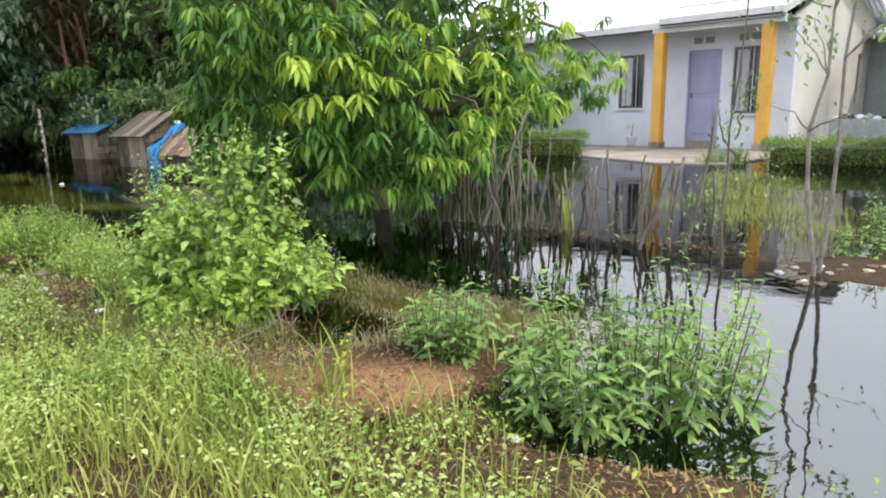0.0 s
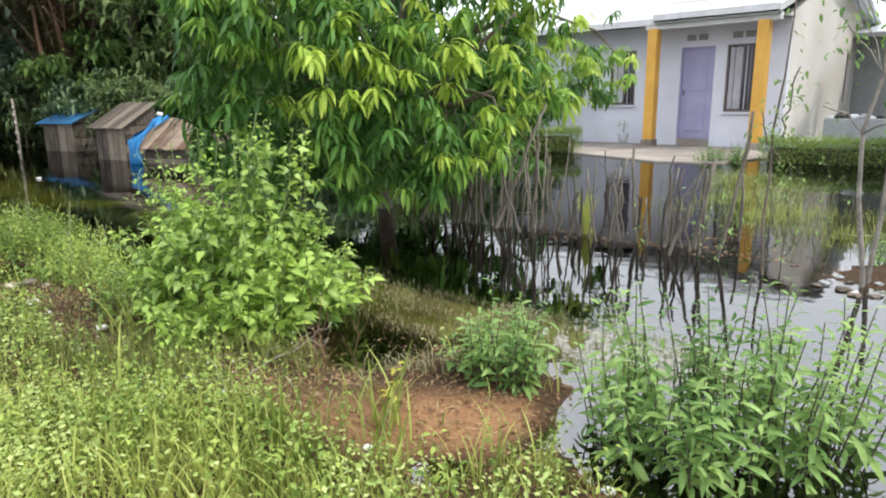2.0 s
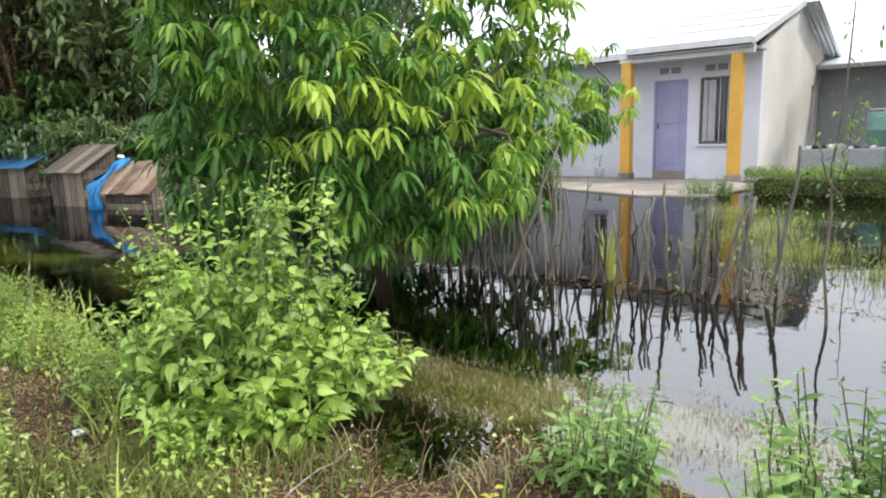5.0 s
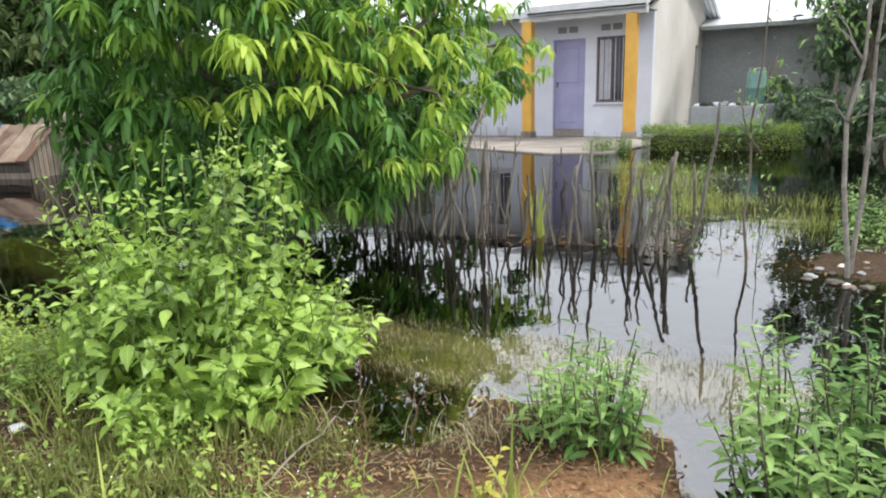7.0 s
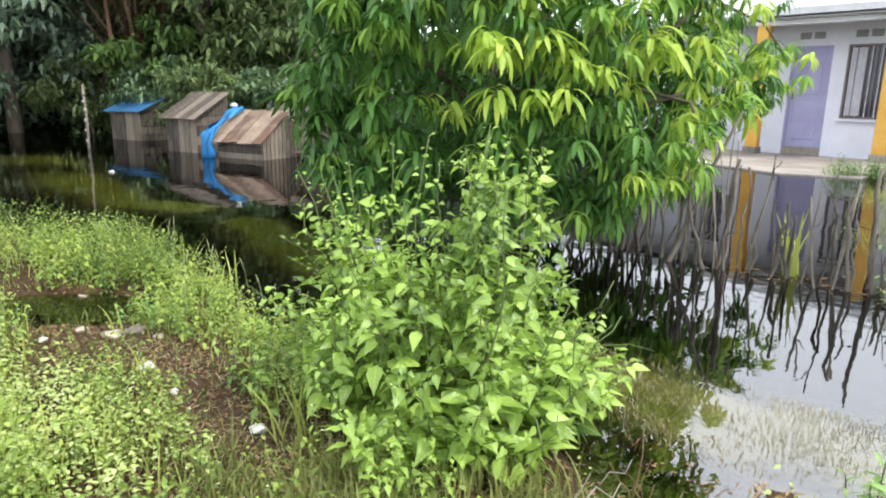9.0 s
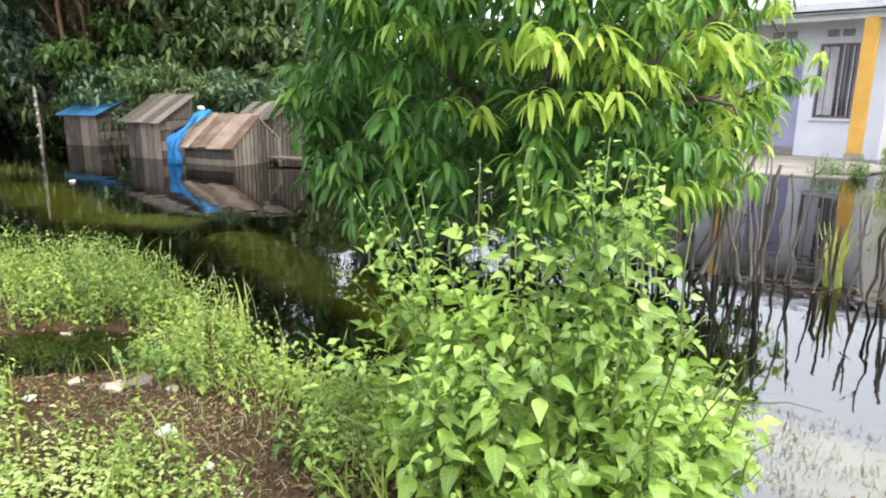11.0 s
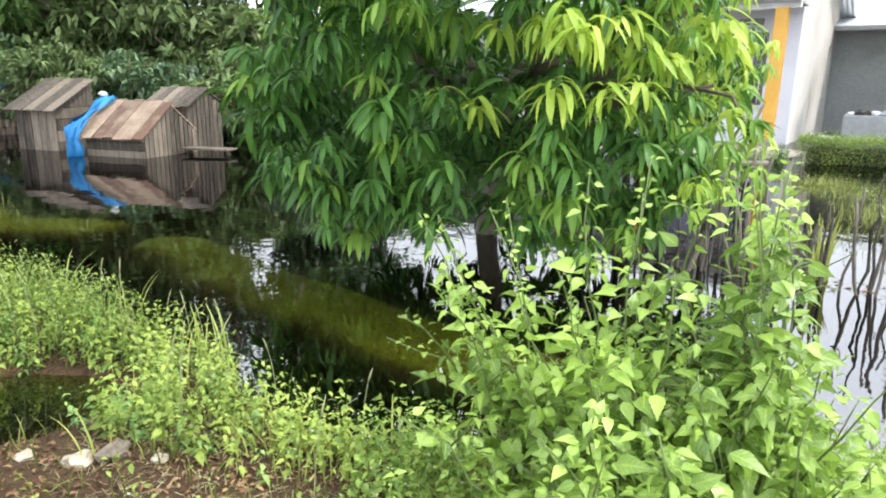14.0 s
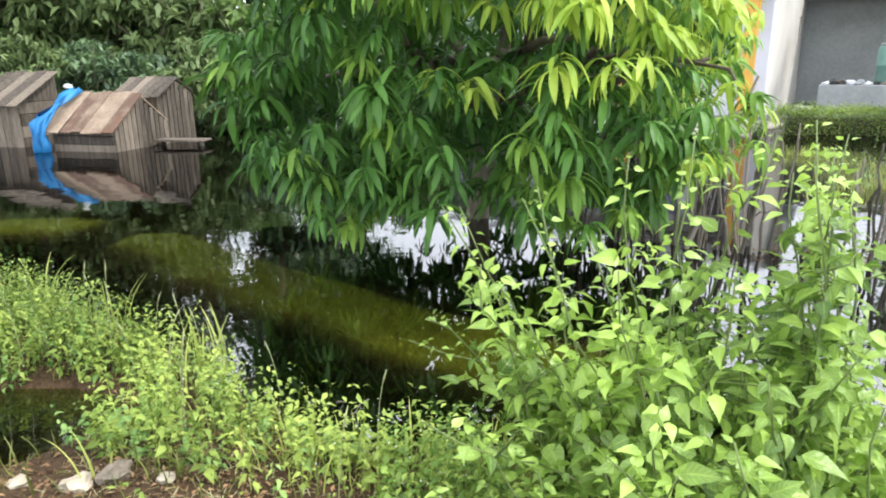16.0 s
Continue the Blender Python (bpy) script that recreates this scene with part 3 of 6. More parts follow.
roof_sheet(LEFT - 0.3, -0.2, -0.9, 2.55, RIDGE_Y, RIDGE_Z)
roof_sheet(-0.2, 2.34, -1.05, 2.62, RIDGE_Y, RIDGE_Z + 0.08)
roof_sheet(LEFT - 0.3, 2.62, BACK + 0.4, 2.4, RIDGE_Y, RIDGE_Z)
for f in (0.22, 0.45, 0.7):
    part("roof_seam", box((2.54, 0.06, 0.03), (1.07, -1.05 + (RIDGE_Y + 1.05) * f, 2.655 + (RIDGE_Z + 0.08 - 2.62) * f)), M_FASCIA, house, "grey lap of two roof sheets")
part("fascia", box((LEFT * -1 + 0.1, 0.03, 0.14), ((LEFT - 0.5) / 2, -0.92, 2.43), bevel=0.004), M_FASCIA, house)
part("fascia", box((2.54, 0.03, 0.13), (1.07, -1.07, 2.5), bevel=0.004), M_FASCIA, house)
part("porch_beam", box((2.75, 0.16, 0.16), (0.95, -0.84, 2.34), bevel=0.006), M_FASCIA, house, "grey weathered porch beam")
part("porch_ceiling", box((2.5, 1.0, 0.03), (1.07, -0.54, 2.44)), M_GREY, house)
for vx, a, b in ((-0.2, (-1.05, 2.6), (RIDGE_Y, RIDGE_Z + 0.06)), (2.34, (-1.05, 2.6), (RIDGE_Y, RIDGE_Z + 0.06))):
    bm = prism([(a[0], a[1] - 0.13), (b[0], b[1] - 0.13), b, a], 0.03, "x")
    bmesh.ops.translate(bm, vec=(vx - 0.015, 0, 0), verts=bm.verts)
    part("verge_board", bm, M_FASCIA, house)
for px in (-0.25, 2.03):
    part("pillar", box((0.22, 0.22, 2.36), (px, -0.84, 0), bevel=0.01), M_YELLOW, house, "ochre painted square pillar")
    part("pillar_foot", box((0.27, 0.27, 0.45), (px, -0.84, -0.45), bevel=0.01), M_SLAB, house)
part("pilaster", box((0.2, 0.05, WALL_H), (-0.62, -0.02, 0), bevel=0.005), M_WALL, house)

door = part("door", box((DOOR_W - 0.08, 0.05, 1.96), (DOOR_W / 2, 0.07, 0), bevel=0.004), M_DOOR, house, "closed lavender door")
for fx in (0.02, DOOR_W - 0.02):
    part("door_frame", box((0.04, 0.12, 2.0), (fx, 0.05, 0), bevel=0.003), M_DOOR, door)
part("door_frame", box((DOOR_W - 0.08, 0.12, 0.04), (DOOR_W / 2, 0.05, 1.96), bevel=0.003), M_DOOR, door)
for pz, ph in ((0.15, 0.75), (1.05, 0.75)):
    part("door_panel", box((0.44, 0.02, ph), (DOOR_W / 2, 0.037, pz), bevel=0.008), M_DOOR, door)
part("door_sill", box((DOOR_W - 0.01, 0.13, 0.5), (DOOR_W / 2, 0.075, -0.5)), M_SLAB, door, "worn concrete sill")
part("door_handle", box((0.025, 0.05, 0.12), (0.1, 0.02, 0.95), bevel=0.006), M_FRAME, door, "dark metal handle")


def window(x0, x1, z0, z1, y, parent, bars=6, across=False):
    """A barred window set into a wall along x (across: along y)."""
    w, h = x1 - x0, z1 - z0
    spin = Matrix.Rotation(math.pi / 2, 4, "Z") if across else Matrix()

    def put(bm):
        bmesh.ops.transform(bm, matrix=(Matrix.Translation((y, (x0 + x1) / 2, z0)) if across else Matrix.Translation(((x0 + x1) / 2, y, z0))) @ spin, verts=bm.verts)
        return bm
    win = part("window", put(box((w - 0.08, 0.012, h - 0.08), (0, 0.05, 0.04))), M_GLASS, parent, "dark barred window")
    for a, s, z in (((-w / 2 + 0.02), (0.04, 0.1, h), 0), ((w / 2 - 0.02), (0.04, 0.1, h), 0), (0, (w - 0.08, 0.1, 0.04), 0), (0, (w - 0.08, 0.1, 0.04), h - 0.04)):
        part("window_frame", put(box(s, (a, 0.03, z), bevel=0.003)), M_FRAME, win)
    part("window_sill", put(box((w + 0.1, 0.12, 0.04), (0, -0.03, -0.05), bevel=0.004)), M_WALL, win)
    for k in range(bars):
        bx = -w / 2 + w * (k + 1) / (bars + 1)
        part("bar", put(box((0.014, 0.014, h - 0.08), (bx, -0.008, 0.04))), M_FRAME if k % 2 else M_CURTAIN, win)
    if not across:
        bm = bmesh.new()
        cols = 14
        lo = [bm.verts.new((-w / 2 + 0.05 + (w * 0.42) * k / cols, 0.035 + 0.008 * (k % 2), 0.06)) for k in range(cols + 1)]
        hi = [bm.verts.new((v.co.x, v.co.y, h - 0.06)) for v in lo]
        for k in range(cols):
            bm.faces.new((lo[k], lo[k + 1], hi[k + 1], hi[k]))
        part("curtain", put(bm), M_CURTAIN, win, "pale gathered curtain")


window(WIN_L, WIN_R, WIN_B, 2.0, 0.0, house, 7)
window(-1.75, -1.1, 0.75, 2.0, 0.0, house, 6)
window(4.45, 4.9, 0.75, 1.95, RIGHT - 0.1, house, 4, True)
window(5.3, 5.9, 0.4, 1.95, RIGHT - 0.1, house, 4, True)
for vx0 in (0.1, 1.1):
    for k in range(2):
        bm = box((0.2, 0.03, 0.13), (vx0 + 0.12 + 0.26 * k, -0.005, 2.13))
        part("vent_block", bm, M_GREY, house, "grey pierced vent block")

# yard slab before the porch
slab = thing("yard_slab", (0, 0, 0), "pale concrete yard slab at the water's edge", "paving", kind="structure")
bm = prism([(2.3, 13.6), (3.25, 11.6), (4.3, 11.2), (6.0, 12.6), (5.9, 14.4), (3.6, 16.6), (2.6, 16.2)], 0.42, "z")
bmesh.ops.translate(bm, vec=(0, 0, -0.395), verts=bm.verts)
part("slab", bm, M_SLAB, slab)


# ---- neighbouring house, low wall, tank, pile ----
grey = thing("neighbour_house", (10.3, 18.6, 0.0), "grey rendered house with a pale sheet roof behind the yard", "house", turn=-43.0)
part("wall", box((7.0, 0.2, 3.0), (3.5, 0, -0.36)), M_GREY, grey)
part("wall", box((0.2, 5.0, 3.0), (0.1, 2.6, -0.36)), M_GREY, grey)
part("roof", prism([(-0.7, 2.55), (5.5, 4.2), (5.5, 4.26), (-0.7, 2.62)], 7.6, "x"), M_ROOF, grey)
part("fascia", box((7.6, 0.04, 0.1), (3.8, -0.72, 2.5)), M_GREY, grey)
low = thing("low_wall", (6.9, 13.1, 0.0), "low grey mossy concrete wall", "wall", turn=-43.0)
part("wall", box((1.3, 0.2, 1.02), (0.65, 0, -0.36), bevel=0.02), M_GREY, low)
tank = thing("plastic_tank", (8.62, 13.5, -0.3), "green plastic water drum on a block stand behind the low wall", "tank")
part("stand", box((0.7, 0.7, 0.95), (0, 0, 0), bevel=0.02), M_GREY, tank, "grey block stand")
part("body", tube([(0, 0, z + 0.95) for z in (0, 0.05, 0.3, 0.32, 0.34, 0.62, 0.68)], [0.17, 0.19, 0.19, 0.205, 0.19, 0.19, 0.16], 20), M_TANK, tank)
part("lid", tube([(0, 0, 1.63), (0, 0, 1.68)], [0.17, 0.15], 20), M_GREY, tank, "grey lid")
for x, y, tall in ((9.6, 14.2, 1.5), (10.6, 13.6, 1.25), (11.4, 13.0, 1.7), (10.1, 12.2, 1.1), (8.9, 11.4, 0.95)):
    pole = thing("yard_post", (x, y, -0.36), "weathered brown post standing in the neighbouring yard", "post", "yard posts")
    part("post", tube([(0, 0, 0), (0.02, 0.01, tall * 0.5), (0.05, 0, tall + 0.36)], [0.04, 0.036, 0.03], 8), M_BARK, pole)
for k in range(9):
    a = rng.uniform(0, 6.28)
    pile = thing("scrap_board", (7.7 + rng.uniform(-0.6, 1.0), 13.6 + rng.uniform(-0.4, 0.4), -0.30 + 0.075 * k), "pale scrap board in a pile behind the wall", "scrap", "scrap pile", turn=rng.uniform(0, 180))
    part("board", box((rng.uniform(0.5, 0.9), rng.uniform(0.2, 0.4), 0.07), bevel=0.01), (M_CURTAIN, M_GREY, M_PLANK)[k % 3], pile)


# ---- hutches in the flood ----
def hutch(at, turn, w, d, eave, ridge, roof_mat, label, planks_front=4, upright=True, roof_boards=6, lean_to=False):
    """A small plank hutch: front along x at y 0. The roof rises to a ridge along x, halfway back (lean_to: at the back)."""
    h = thing("hutch", (*at, 0.0), label, "animal hutch", "drowned hutches", turn=turn)
    base = -0.37
    mid = d if lean_to else d * 0.5
    if upright:
        for k in range(planks_front):
            pw = w / planks_front
            part("plank", box((pw - 0.010, 0.022, eave - base - rng.uniform(0, 0.02)), (pw * (k + 0.5), 0, base), bevel=0.003), M_PLANK, h)
    else:
        rows = 6
        ph = (eave - base) / rows
        for k in range(rows):
            part("plank", box((w - rng.uniform(0, 0.03), 0.022, ph - 0.010), (w / 2, rng.uniform(-0.004, 0.004), base + ph * k), bevel=0.003), M_PLANK, h)
    # Near-black box put inside for the shade seen between the planks.
    part("gap_shade", box((w - 0.06, d - 0.06, eave - base - 0.02), (w / 2, d / 2 + 0.01, base)), M_DARK, h)
    if lean_to:
        for k in range(6):
            ph = (eave - base) / 6
            part("plank", box((0.022, d - rng.uniform(0, 0.03), ph - 0.010), (w - 0.012 + rng.uniform(-0.004, 0.004), d / 2 + 0.012, base + ph * k), bevel=0.003), M_PLANK, h)
        bm = prism([(0.02, eave), (d, eave), (d, ridge - 0.02)], 0.022, "x")
        bmesh.ops.translate(bm, vec=(w - 0.023, 0, 0), verts=bm.verts)
        part("gable_board", bm, M_PLANK, h)
    for gx0 in ((0.012,) if lean_to else (0.012, w - 0.012)):
        n = max(6, int(d / 0.09))
        for k in range(n):
            y0 = d * (k + 0.5) / n
            top = eave + (ridge - eave) * (1 - abs(y0 - mid) / mid) - 0.02
            part("plank", box((0.022, d / n - 0.012, top - base - rng.uniform(0, 0.02)), (gx0 + rng.uniform(-0.004, 0.004), y0 + 0.012, base), bevel=0.003), M_PLANK, h)
    part("back_panel", box((w, 0.022, (ridge if lean_to else eave) - base - 0.03), (w / 2, d, base)), M_PLANK, h)
    ang = math.atan2(ridge - eave, mid)
    for side_of in ((0,) if lean_to else (0, 1)):
        length = (mid + (0.02 if side_of else 0.13)) / math.cos(ang)
        for k in range(roof_boards):
            bw = (w + 0.2) / roof_boards
            t = Matrix.Translation((-0.10 + bw * (k + 0.5), mid, ridge + 0.012 + 0.005 * (k % 2))) @ Matrix.Rotation(math.pi if side_of else 0, 4, "Z") @ Matrix.Rotation(ang, 4, "X")
            last = side_of == 1 and k == roof_boards - 1
            bm = box(((bw - 0.008) * (0.4 if last else 1), length + rng.uniform(-0.03, 0.04), 0.018), (bw * 0.3 if last else 0, -length / 2, 0), bevel=0.003)
            bmesh.ops.transform(bm, matrix=t @ Matrix.Rotation(rng.uniform(-0.02, 0.02), 4, "Z"), verts=bm.verts)
            part("roof_board", bm, roof_mat, h)
    return h


hutch((-5.56, 12.12), -25, 1.0, 1.10, 0.34, 0.74, M_ROOFPLANK, "plank hutch with a rusty board roof standing in flood water", 4, False, 7)
hutch((-6.86, 13.0), -25, 0.76, 0.72, 0.64, 1.03, M_PLANK, "tall grey plank hutch with a weathered board roof in water", 5, True, 5, True)
hutch((-9.44, 15.59), -25, 1.0, 0.92, 0.64, 1.02, M_SHEET, "plank hutch with a blue sheet over its roof in water", 4, True, 3, True)
hutch((-4.84, 12.88), -25, 0.64, 0.8, 0.72, 0.93, M_PLANK, "brown board hutch with a grey plank roof in water", 3, True, 6)
step = thing("duck_board", (-4.1, 12.35, 0.0), "grey plank landing on posts beside a hutch", "platform", turn=-20)
part("board", box((0.75, 0.3, 0.03), (0.2, 0, 0.07), bevel=0.005), M_PLANK, step)
for lx in (-0.1, 0.5):
    part("post", box((0.05, 0.05, 0.45), (lx, 0, -0.38), bevel=0.005), M_STAKE, step)


def tarp_strip():
    t = thing("tarpaulin", (-5.72, 12.02, 0.0), "crumpled blue tarpaulin draped between two hutches", "tarpaulin")
    bm = bmesh.new()
    path = [(0.42, 0.50, 0.80), (0.32, 0.34, 0.72), (0.22, 0.16, 0.58), (0.12, 0.02, 0.47), (0.06, -0.06, 0.36), (0.04, -0.08, 0.22), (0.06, -0.07, 0.08), (0.05, -0.06, -0.1)]
    rows = []
    for k, (x, y, z) in enumerate(path):
        wid = 0.07 + 0.03 * (k > 2) + 0.02 * math.sin(k * 2.3)
        rows.append([bm.verts.new((x + (s - 3) / 3 * wid, y + 0.045 * math.sin(s * 2.1 + k * 1.4), z + 0.04 * math.sin(s * 1.7 + k * 1.9))) for s in range(7)])
    for a, b in zip(rows, rows[1:]):
        for s in range(6):
            bm.faces.new((a[s], a[s + 1], b[s + 1], b[s])).smooth = True
    ob = part("sheet", bm, M_TARP, t)
    mod = ob.modifiers.new("thick", "SOLIDIFY")
    mod.thickness = 0.008


tarp_strip()


# ---- trees ----
def limb(start, end, r0, r1, bend=0.15, steps=6, seed=0):
    g = np.random.default_rng(seed)
    a, b = np.array(start, float), np.array(end, float)
    off = g.normal(0, 1, 3) * bend * np.linalg.norm(b - a)
    pts = [tuple(a + (b - a) * t + off * math.sin(math.pi * t) * 0.5 + g.normal(0, 1, 3) * 0.01) for t in np.linspace(0, 1, steps)]
    return pts, list(np.linspace(r0, r1, steps))


MANGO_LEAF = hanging_leaf(0.20, 0.036, 6, 0.5, -1.15)


def whorl(g, count=11, size=1.0):
    """A drooping shoot of mango leaves round its tip."""
    s = Soup()
    yaw = np.arange(count) * 2.4 + g.uniform(0, 0.5, count)
    pitch = g.uniform(-0.45, 0.45, count)
    pos = np.stack([g.normal(0, 0.006, count), g.normal(0, 0.006, count), g.uniform(-0.05, 0.02, count)], 1)
    s.add(MANGO_LEAF, placings(pos, yaw, pitch, g.uniform(-0.3, 0.3, count), size * g.uniform(0.65, 1.1, count)))
    return s


def mango_tree():
    t = thing("mango_tree", (0, 0, 0), "mango tree with long drooping leaves hanging over flood water", "tree")
    trunk = (-0.84, 6.9, -0.4)
    pts, rad = limb(trunk, (-0.70, 6.7, 1.0), 0.088, 0.075, 0.06, 8, 1)
    part("trunk", tube(pts, rad, 10), M_TRUNK, t)
    ends = [(-1.7, 6.2, 1.7), (-0.9, 5.3, 1.9), (-0.3, 5.6, 1.6), (0.4, 5.9, 1.7), (-1.3, 7.0, 2.3), (-0.3, 6.9, 2.6), (0.6, 6.6, 2.0), (-0.7, 5.2, 1.2), (-1.9, 6.7, 1.0), (0.2, 5.6, 1.1)]
    for k, e in enumerate(ends):
        s = (-0.65, 6.7, 0.6 + 0.06 * k)
        pts, rad = limb(s, e, 0.05, 0.012, 0.12, 7, k + 5)
        part("branch", tube(pts, rad, 6), M_BARK, t)
    g = np.random.default_rng(11)
    crown = part("crown", box((0.02, 0.02, 0.3), (-0.65, 6.7, 1.0)), M_BARK, t)
    kinds = [whorl(g, 14 + k % 3).mesh("leafy_shoot", M_MANGO_YOUNG) for k in range(5)]
    kinds_old = [whorl(g, 14 + k % 3, 0.98).mesh("leafy_shoot", M_MANGO) for k in range(5)]
    kinds_mid = [whorl(g, 14 + k % 3, 0.96).mesh("leafy_shoot", M_MANGO_MID) for k in range(5)]
    young = [(-1.84, 6.1, 1.45), (-1.0, 4.86, 1.36), (-0.92, 4.84, 1.33), (-0.6, 4.82, 1.32), (-0.55, 4.8, 1.25), (-0.66, 4.3, 1.26), (-1.0, 4.5, 1.36), (-0.95, 4.45, 1.3), (-0.56, 4.4, 1.22), (-0.14, 5.5, 1.15), (-1.12, 5.1, 1.36), (-0.95, 4.75, 1.1), (-0.75, 4.7, 1.08), (-0.6, 4.75, 1.1), (-1.35, 5.3, 1.06), (-1.2, 5.15, 1.02), (0.19, 5.25, 0.95), (0.3, 5.3, 0.92), (-0.8, 4.7, 1.55), (-0.35, 5.0, 1.5), (-0.2, 5.1, 1.6), (0.1, 5.3, 1.5), (0.35, 5.4, 1.55), (0.45, 5.5, 1.4), (0.0, 5.2, 1.35), (-0.7, 4.95, 0.38), (-0.24, 5.5, 0.3), (-0.45, 5.1, 0.42), (-0.9, 5.05, 0.6), (-1.95, 6.4, 0.25), (-1.5, 5.7, 0.55)]
    hanging = [(-0.7, 5.3, 0.36), (-0.21, 5.29, 0.38), (-0.61, 5.3, 0.52), (-0.38, 5.3, 0.46), (-0.08, 5.28, 0.55), (-1.8, 5.45, 0.52), (-2.1, 5.5, 0.70), (-0.87, 5.3, 0.37), (-0.94, 5.31, 0.60), (-2.0, 5.5, 0.62), (-1.56, 5.42, 0.64), (-0.73, 5.24, 0.56)]
    hanging += [(-0.31, 5.46, 0.34), (-0.36, 5.46, 0.58), (-0.19, 5.44, 0.54), (-0.49, 5.48, 0.48), (0.0, 5.6, 0.6)]
    hanging += [(-0.9, 5.75, 0.46), (-0.84, 5.95, 0.5), (-0.93, 5.8, 0.36), (-0.76, 5.7, 0.42)]
    for k in range(26):
        hanging.append((g.uniform(-1.0, 0.0), g.uniform(5.3, 6.1), g.uniform(0.38, 0.75)))
    for k in range(10):
        hanging.append((g.uniform(-1.95, -1.3), g.uniform(5.5, 6.2), g.uniform(0.5, 0.8)))
        hanging.append((g.uniform(-1.9, -1.35), g.uniform(5.4, 6.0), g.uniform(0.32, 0.5)))
    # long side branch that hangs out towards the house
    reach = [(-0.3, 6.9, 1.5), (0.3, 7.0, 1.75), (0.9, 7.3, 1.85), (1.4, 7.7, 1.75), (1.72, 7.95, 1.5)]
    part("branch", tube(reach, [0.03, 0.025, 0.018, 0.012, 0.006], 6), M_BARK, t)
    side = []
    for k in range(30):
        f = g.uniform(1.6, 4.0)
        i = min(int(f), 3)
        q = np.array(reach[i]) * (1 - f + i) + np.array(reach[i + 1]) * (f - i)
        side.append(tuple(q + [g.normal(0, 0.1), g.normal(0, 0.15), -g.uniform(0.0, 0.55)]))
    for k in range(11):
        side.append((0.24 + g.normal(0, 0.1), 5.3 + g.normal(0, 0.14), 0.98 - 0.04 * k))
    part("branch", tube([(-0.5, 6.5, 1.0), (-0.1, 5.9, 1.15), (0.2, 5.4, 1.05), (0.27, 5.25, 0.8)], [0.025, 0.018, 0.01, 0.005], 6), M_BARK, t)
    for k, p in enumerate(side):
        ob = new("leafy_shoot", (kinds, kinds_mid, kinds_mid)[k % 3][k % 5])
        ob.matrix_basis = pose(*p, g.uniform(-12, 12), g.uniform(-12, 12), g.uniform(0, 360)) @ Matrix.Diagonal((*[g.uniform(0.75, 1.0)] * 3, 1))
        ob.parent = crown
    for k, p in enumerate(hanging):
        ob = new("leafy_shoot", (kinds_mid if k % 4 == 0 else kinds_old)[k % 5])
        ob.matrix_basis = pose(*p, g.uniform(-10, 10), g.uniform(-10, 10), g.uniform(0, 360)) @ Matrix.Diagonal((*[g.uniform(0.85, 1.1)] * 3, 1))
        ob.parent = crown
    for k in range(48):
        young.append((g.uniform(0.45, 1.3), g.uniform(6.5, 7.4), g.uniform(0.95, 1.9)))
    for k, p in enumerate(young):
        if p[0] > 0.75 * (p[1] - 5.2):
            p = tuple(c + (v - c) * 1.22 for v, c in zip(p, (-0.5, 0.85, 1.05)))
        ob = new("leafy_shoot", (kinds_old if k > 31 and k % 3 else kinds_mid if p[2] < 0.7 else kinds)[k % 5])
        ob.matrix_basis = pose(*p, g.uniform(-10, 10), g.uniform(-10, 10), g.uniform(0, 360)) @ Matrix.Diagonal((*[g.uniform(0.85, 1.1)] * 3, 1))
        ob.parent = crown
    placed, shoots, rest, mid, bright = 0, 0, Soup(), Soup(), Soup()
    fillers = Soup()
    tries = 0
    while placed < 760 and tries < 30000:
        tries += 1
        z = g.uniform(0.2, 3.1)
        wide = np.interp(z, [0.2, 0.8, 1.4, 2.2, 3.1], [1.35, 1.5, 1.62, 1.55, 0.8])
        a, r = (g.uniform(0, 6.28) if g.uniform() < 0.4 else g.uniform(3.0, 6.4)), g.uniform(0.45, 1.0) ** 0.5
        x, y = -0.76 + 1.08 * wide * math.cos(a) * r, 6.3 + wide * math.sin(a) * r
        low = 0.44 if x < -0.15 else min(0.98, 0.44 + (x + 0.15) * 1.6)
        if z < low or z > 3.2 or x > 0.75 * (y - 5.2):
            continue
        if math.sin(5.1 * x + 1.3) * math.sin(4.3 * z + 0.7 * x) + 0.6 * math.sin(7.0 * z + 3.0 * y) < -0.45:
            continue
        if abs(x + 0.8 + 0.2 * (6.8 - y)) < 0.11 and z < 0.95 and y < 6.9:
            continue
        placed += 1
        front = y < 5.85
        sway = 11 if front else 28
        m = pose(x, y, z, g.uniform(-sway, sway), g.uniform(-sway, sway), g.uniform(0, 360)) @ Matrix.Diagonal((*[g.uniform(0.8, 1.15)] * 3, 1))
        # Young and midtone leaves grow likelier up high and sunward, light put into tone.
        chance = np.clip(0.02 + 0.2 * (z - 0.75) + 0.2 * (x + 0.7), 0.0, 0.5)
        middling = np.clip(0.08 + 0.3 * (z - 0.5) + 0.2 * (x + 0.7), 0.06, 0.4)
        tone = g.uniform()
        if front and shoots < 300:
            shoots += 1
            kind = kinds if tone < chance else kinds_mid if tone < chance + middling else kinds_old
            ob = new("leafy_shoot", kind[placed % 5])
            ob.matrix_basis, ob.parent = m, crown
        else:
            w = whorl(g, 10, 1.0 if front else 1.1)
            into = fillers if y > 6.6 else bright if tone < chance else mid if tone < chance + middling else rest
            for shape in zip(w.v, w.f, w.t):
                into.add(shape, np.array(m)[None])
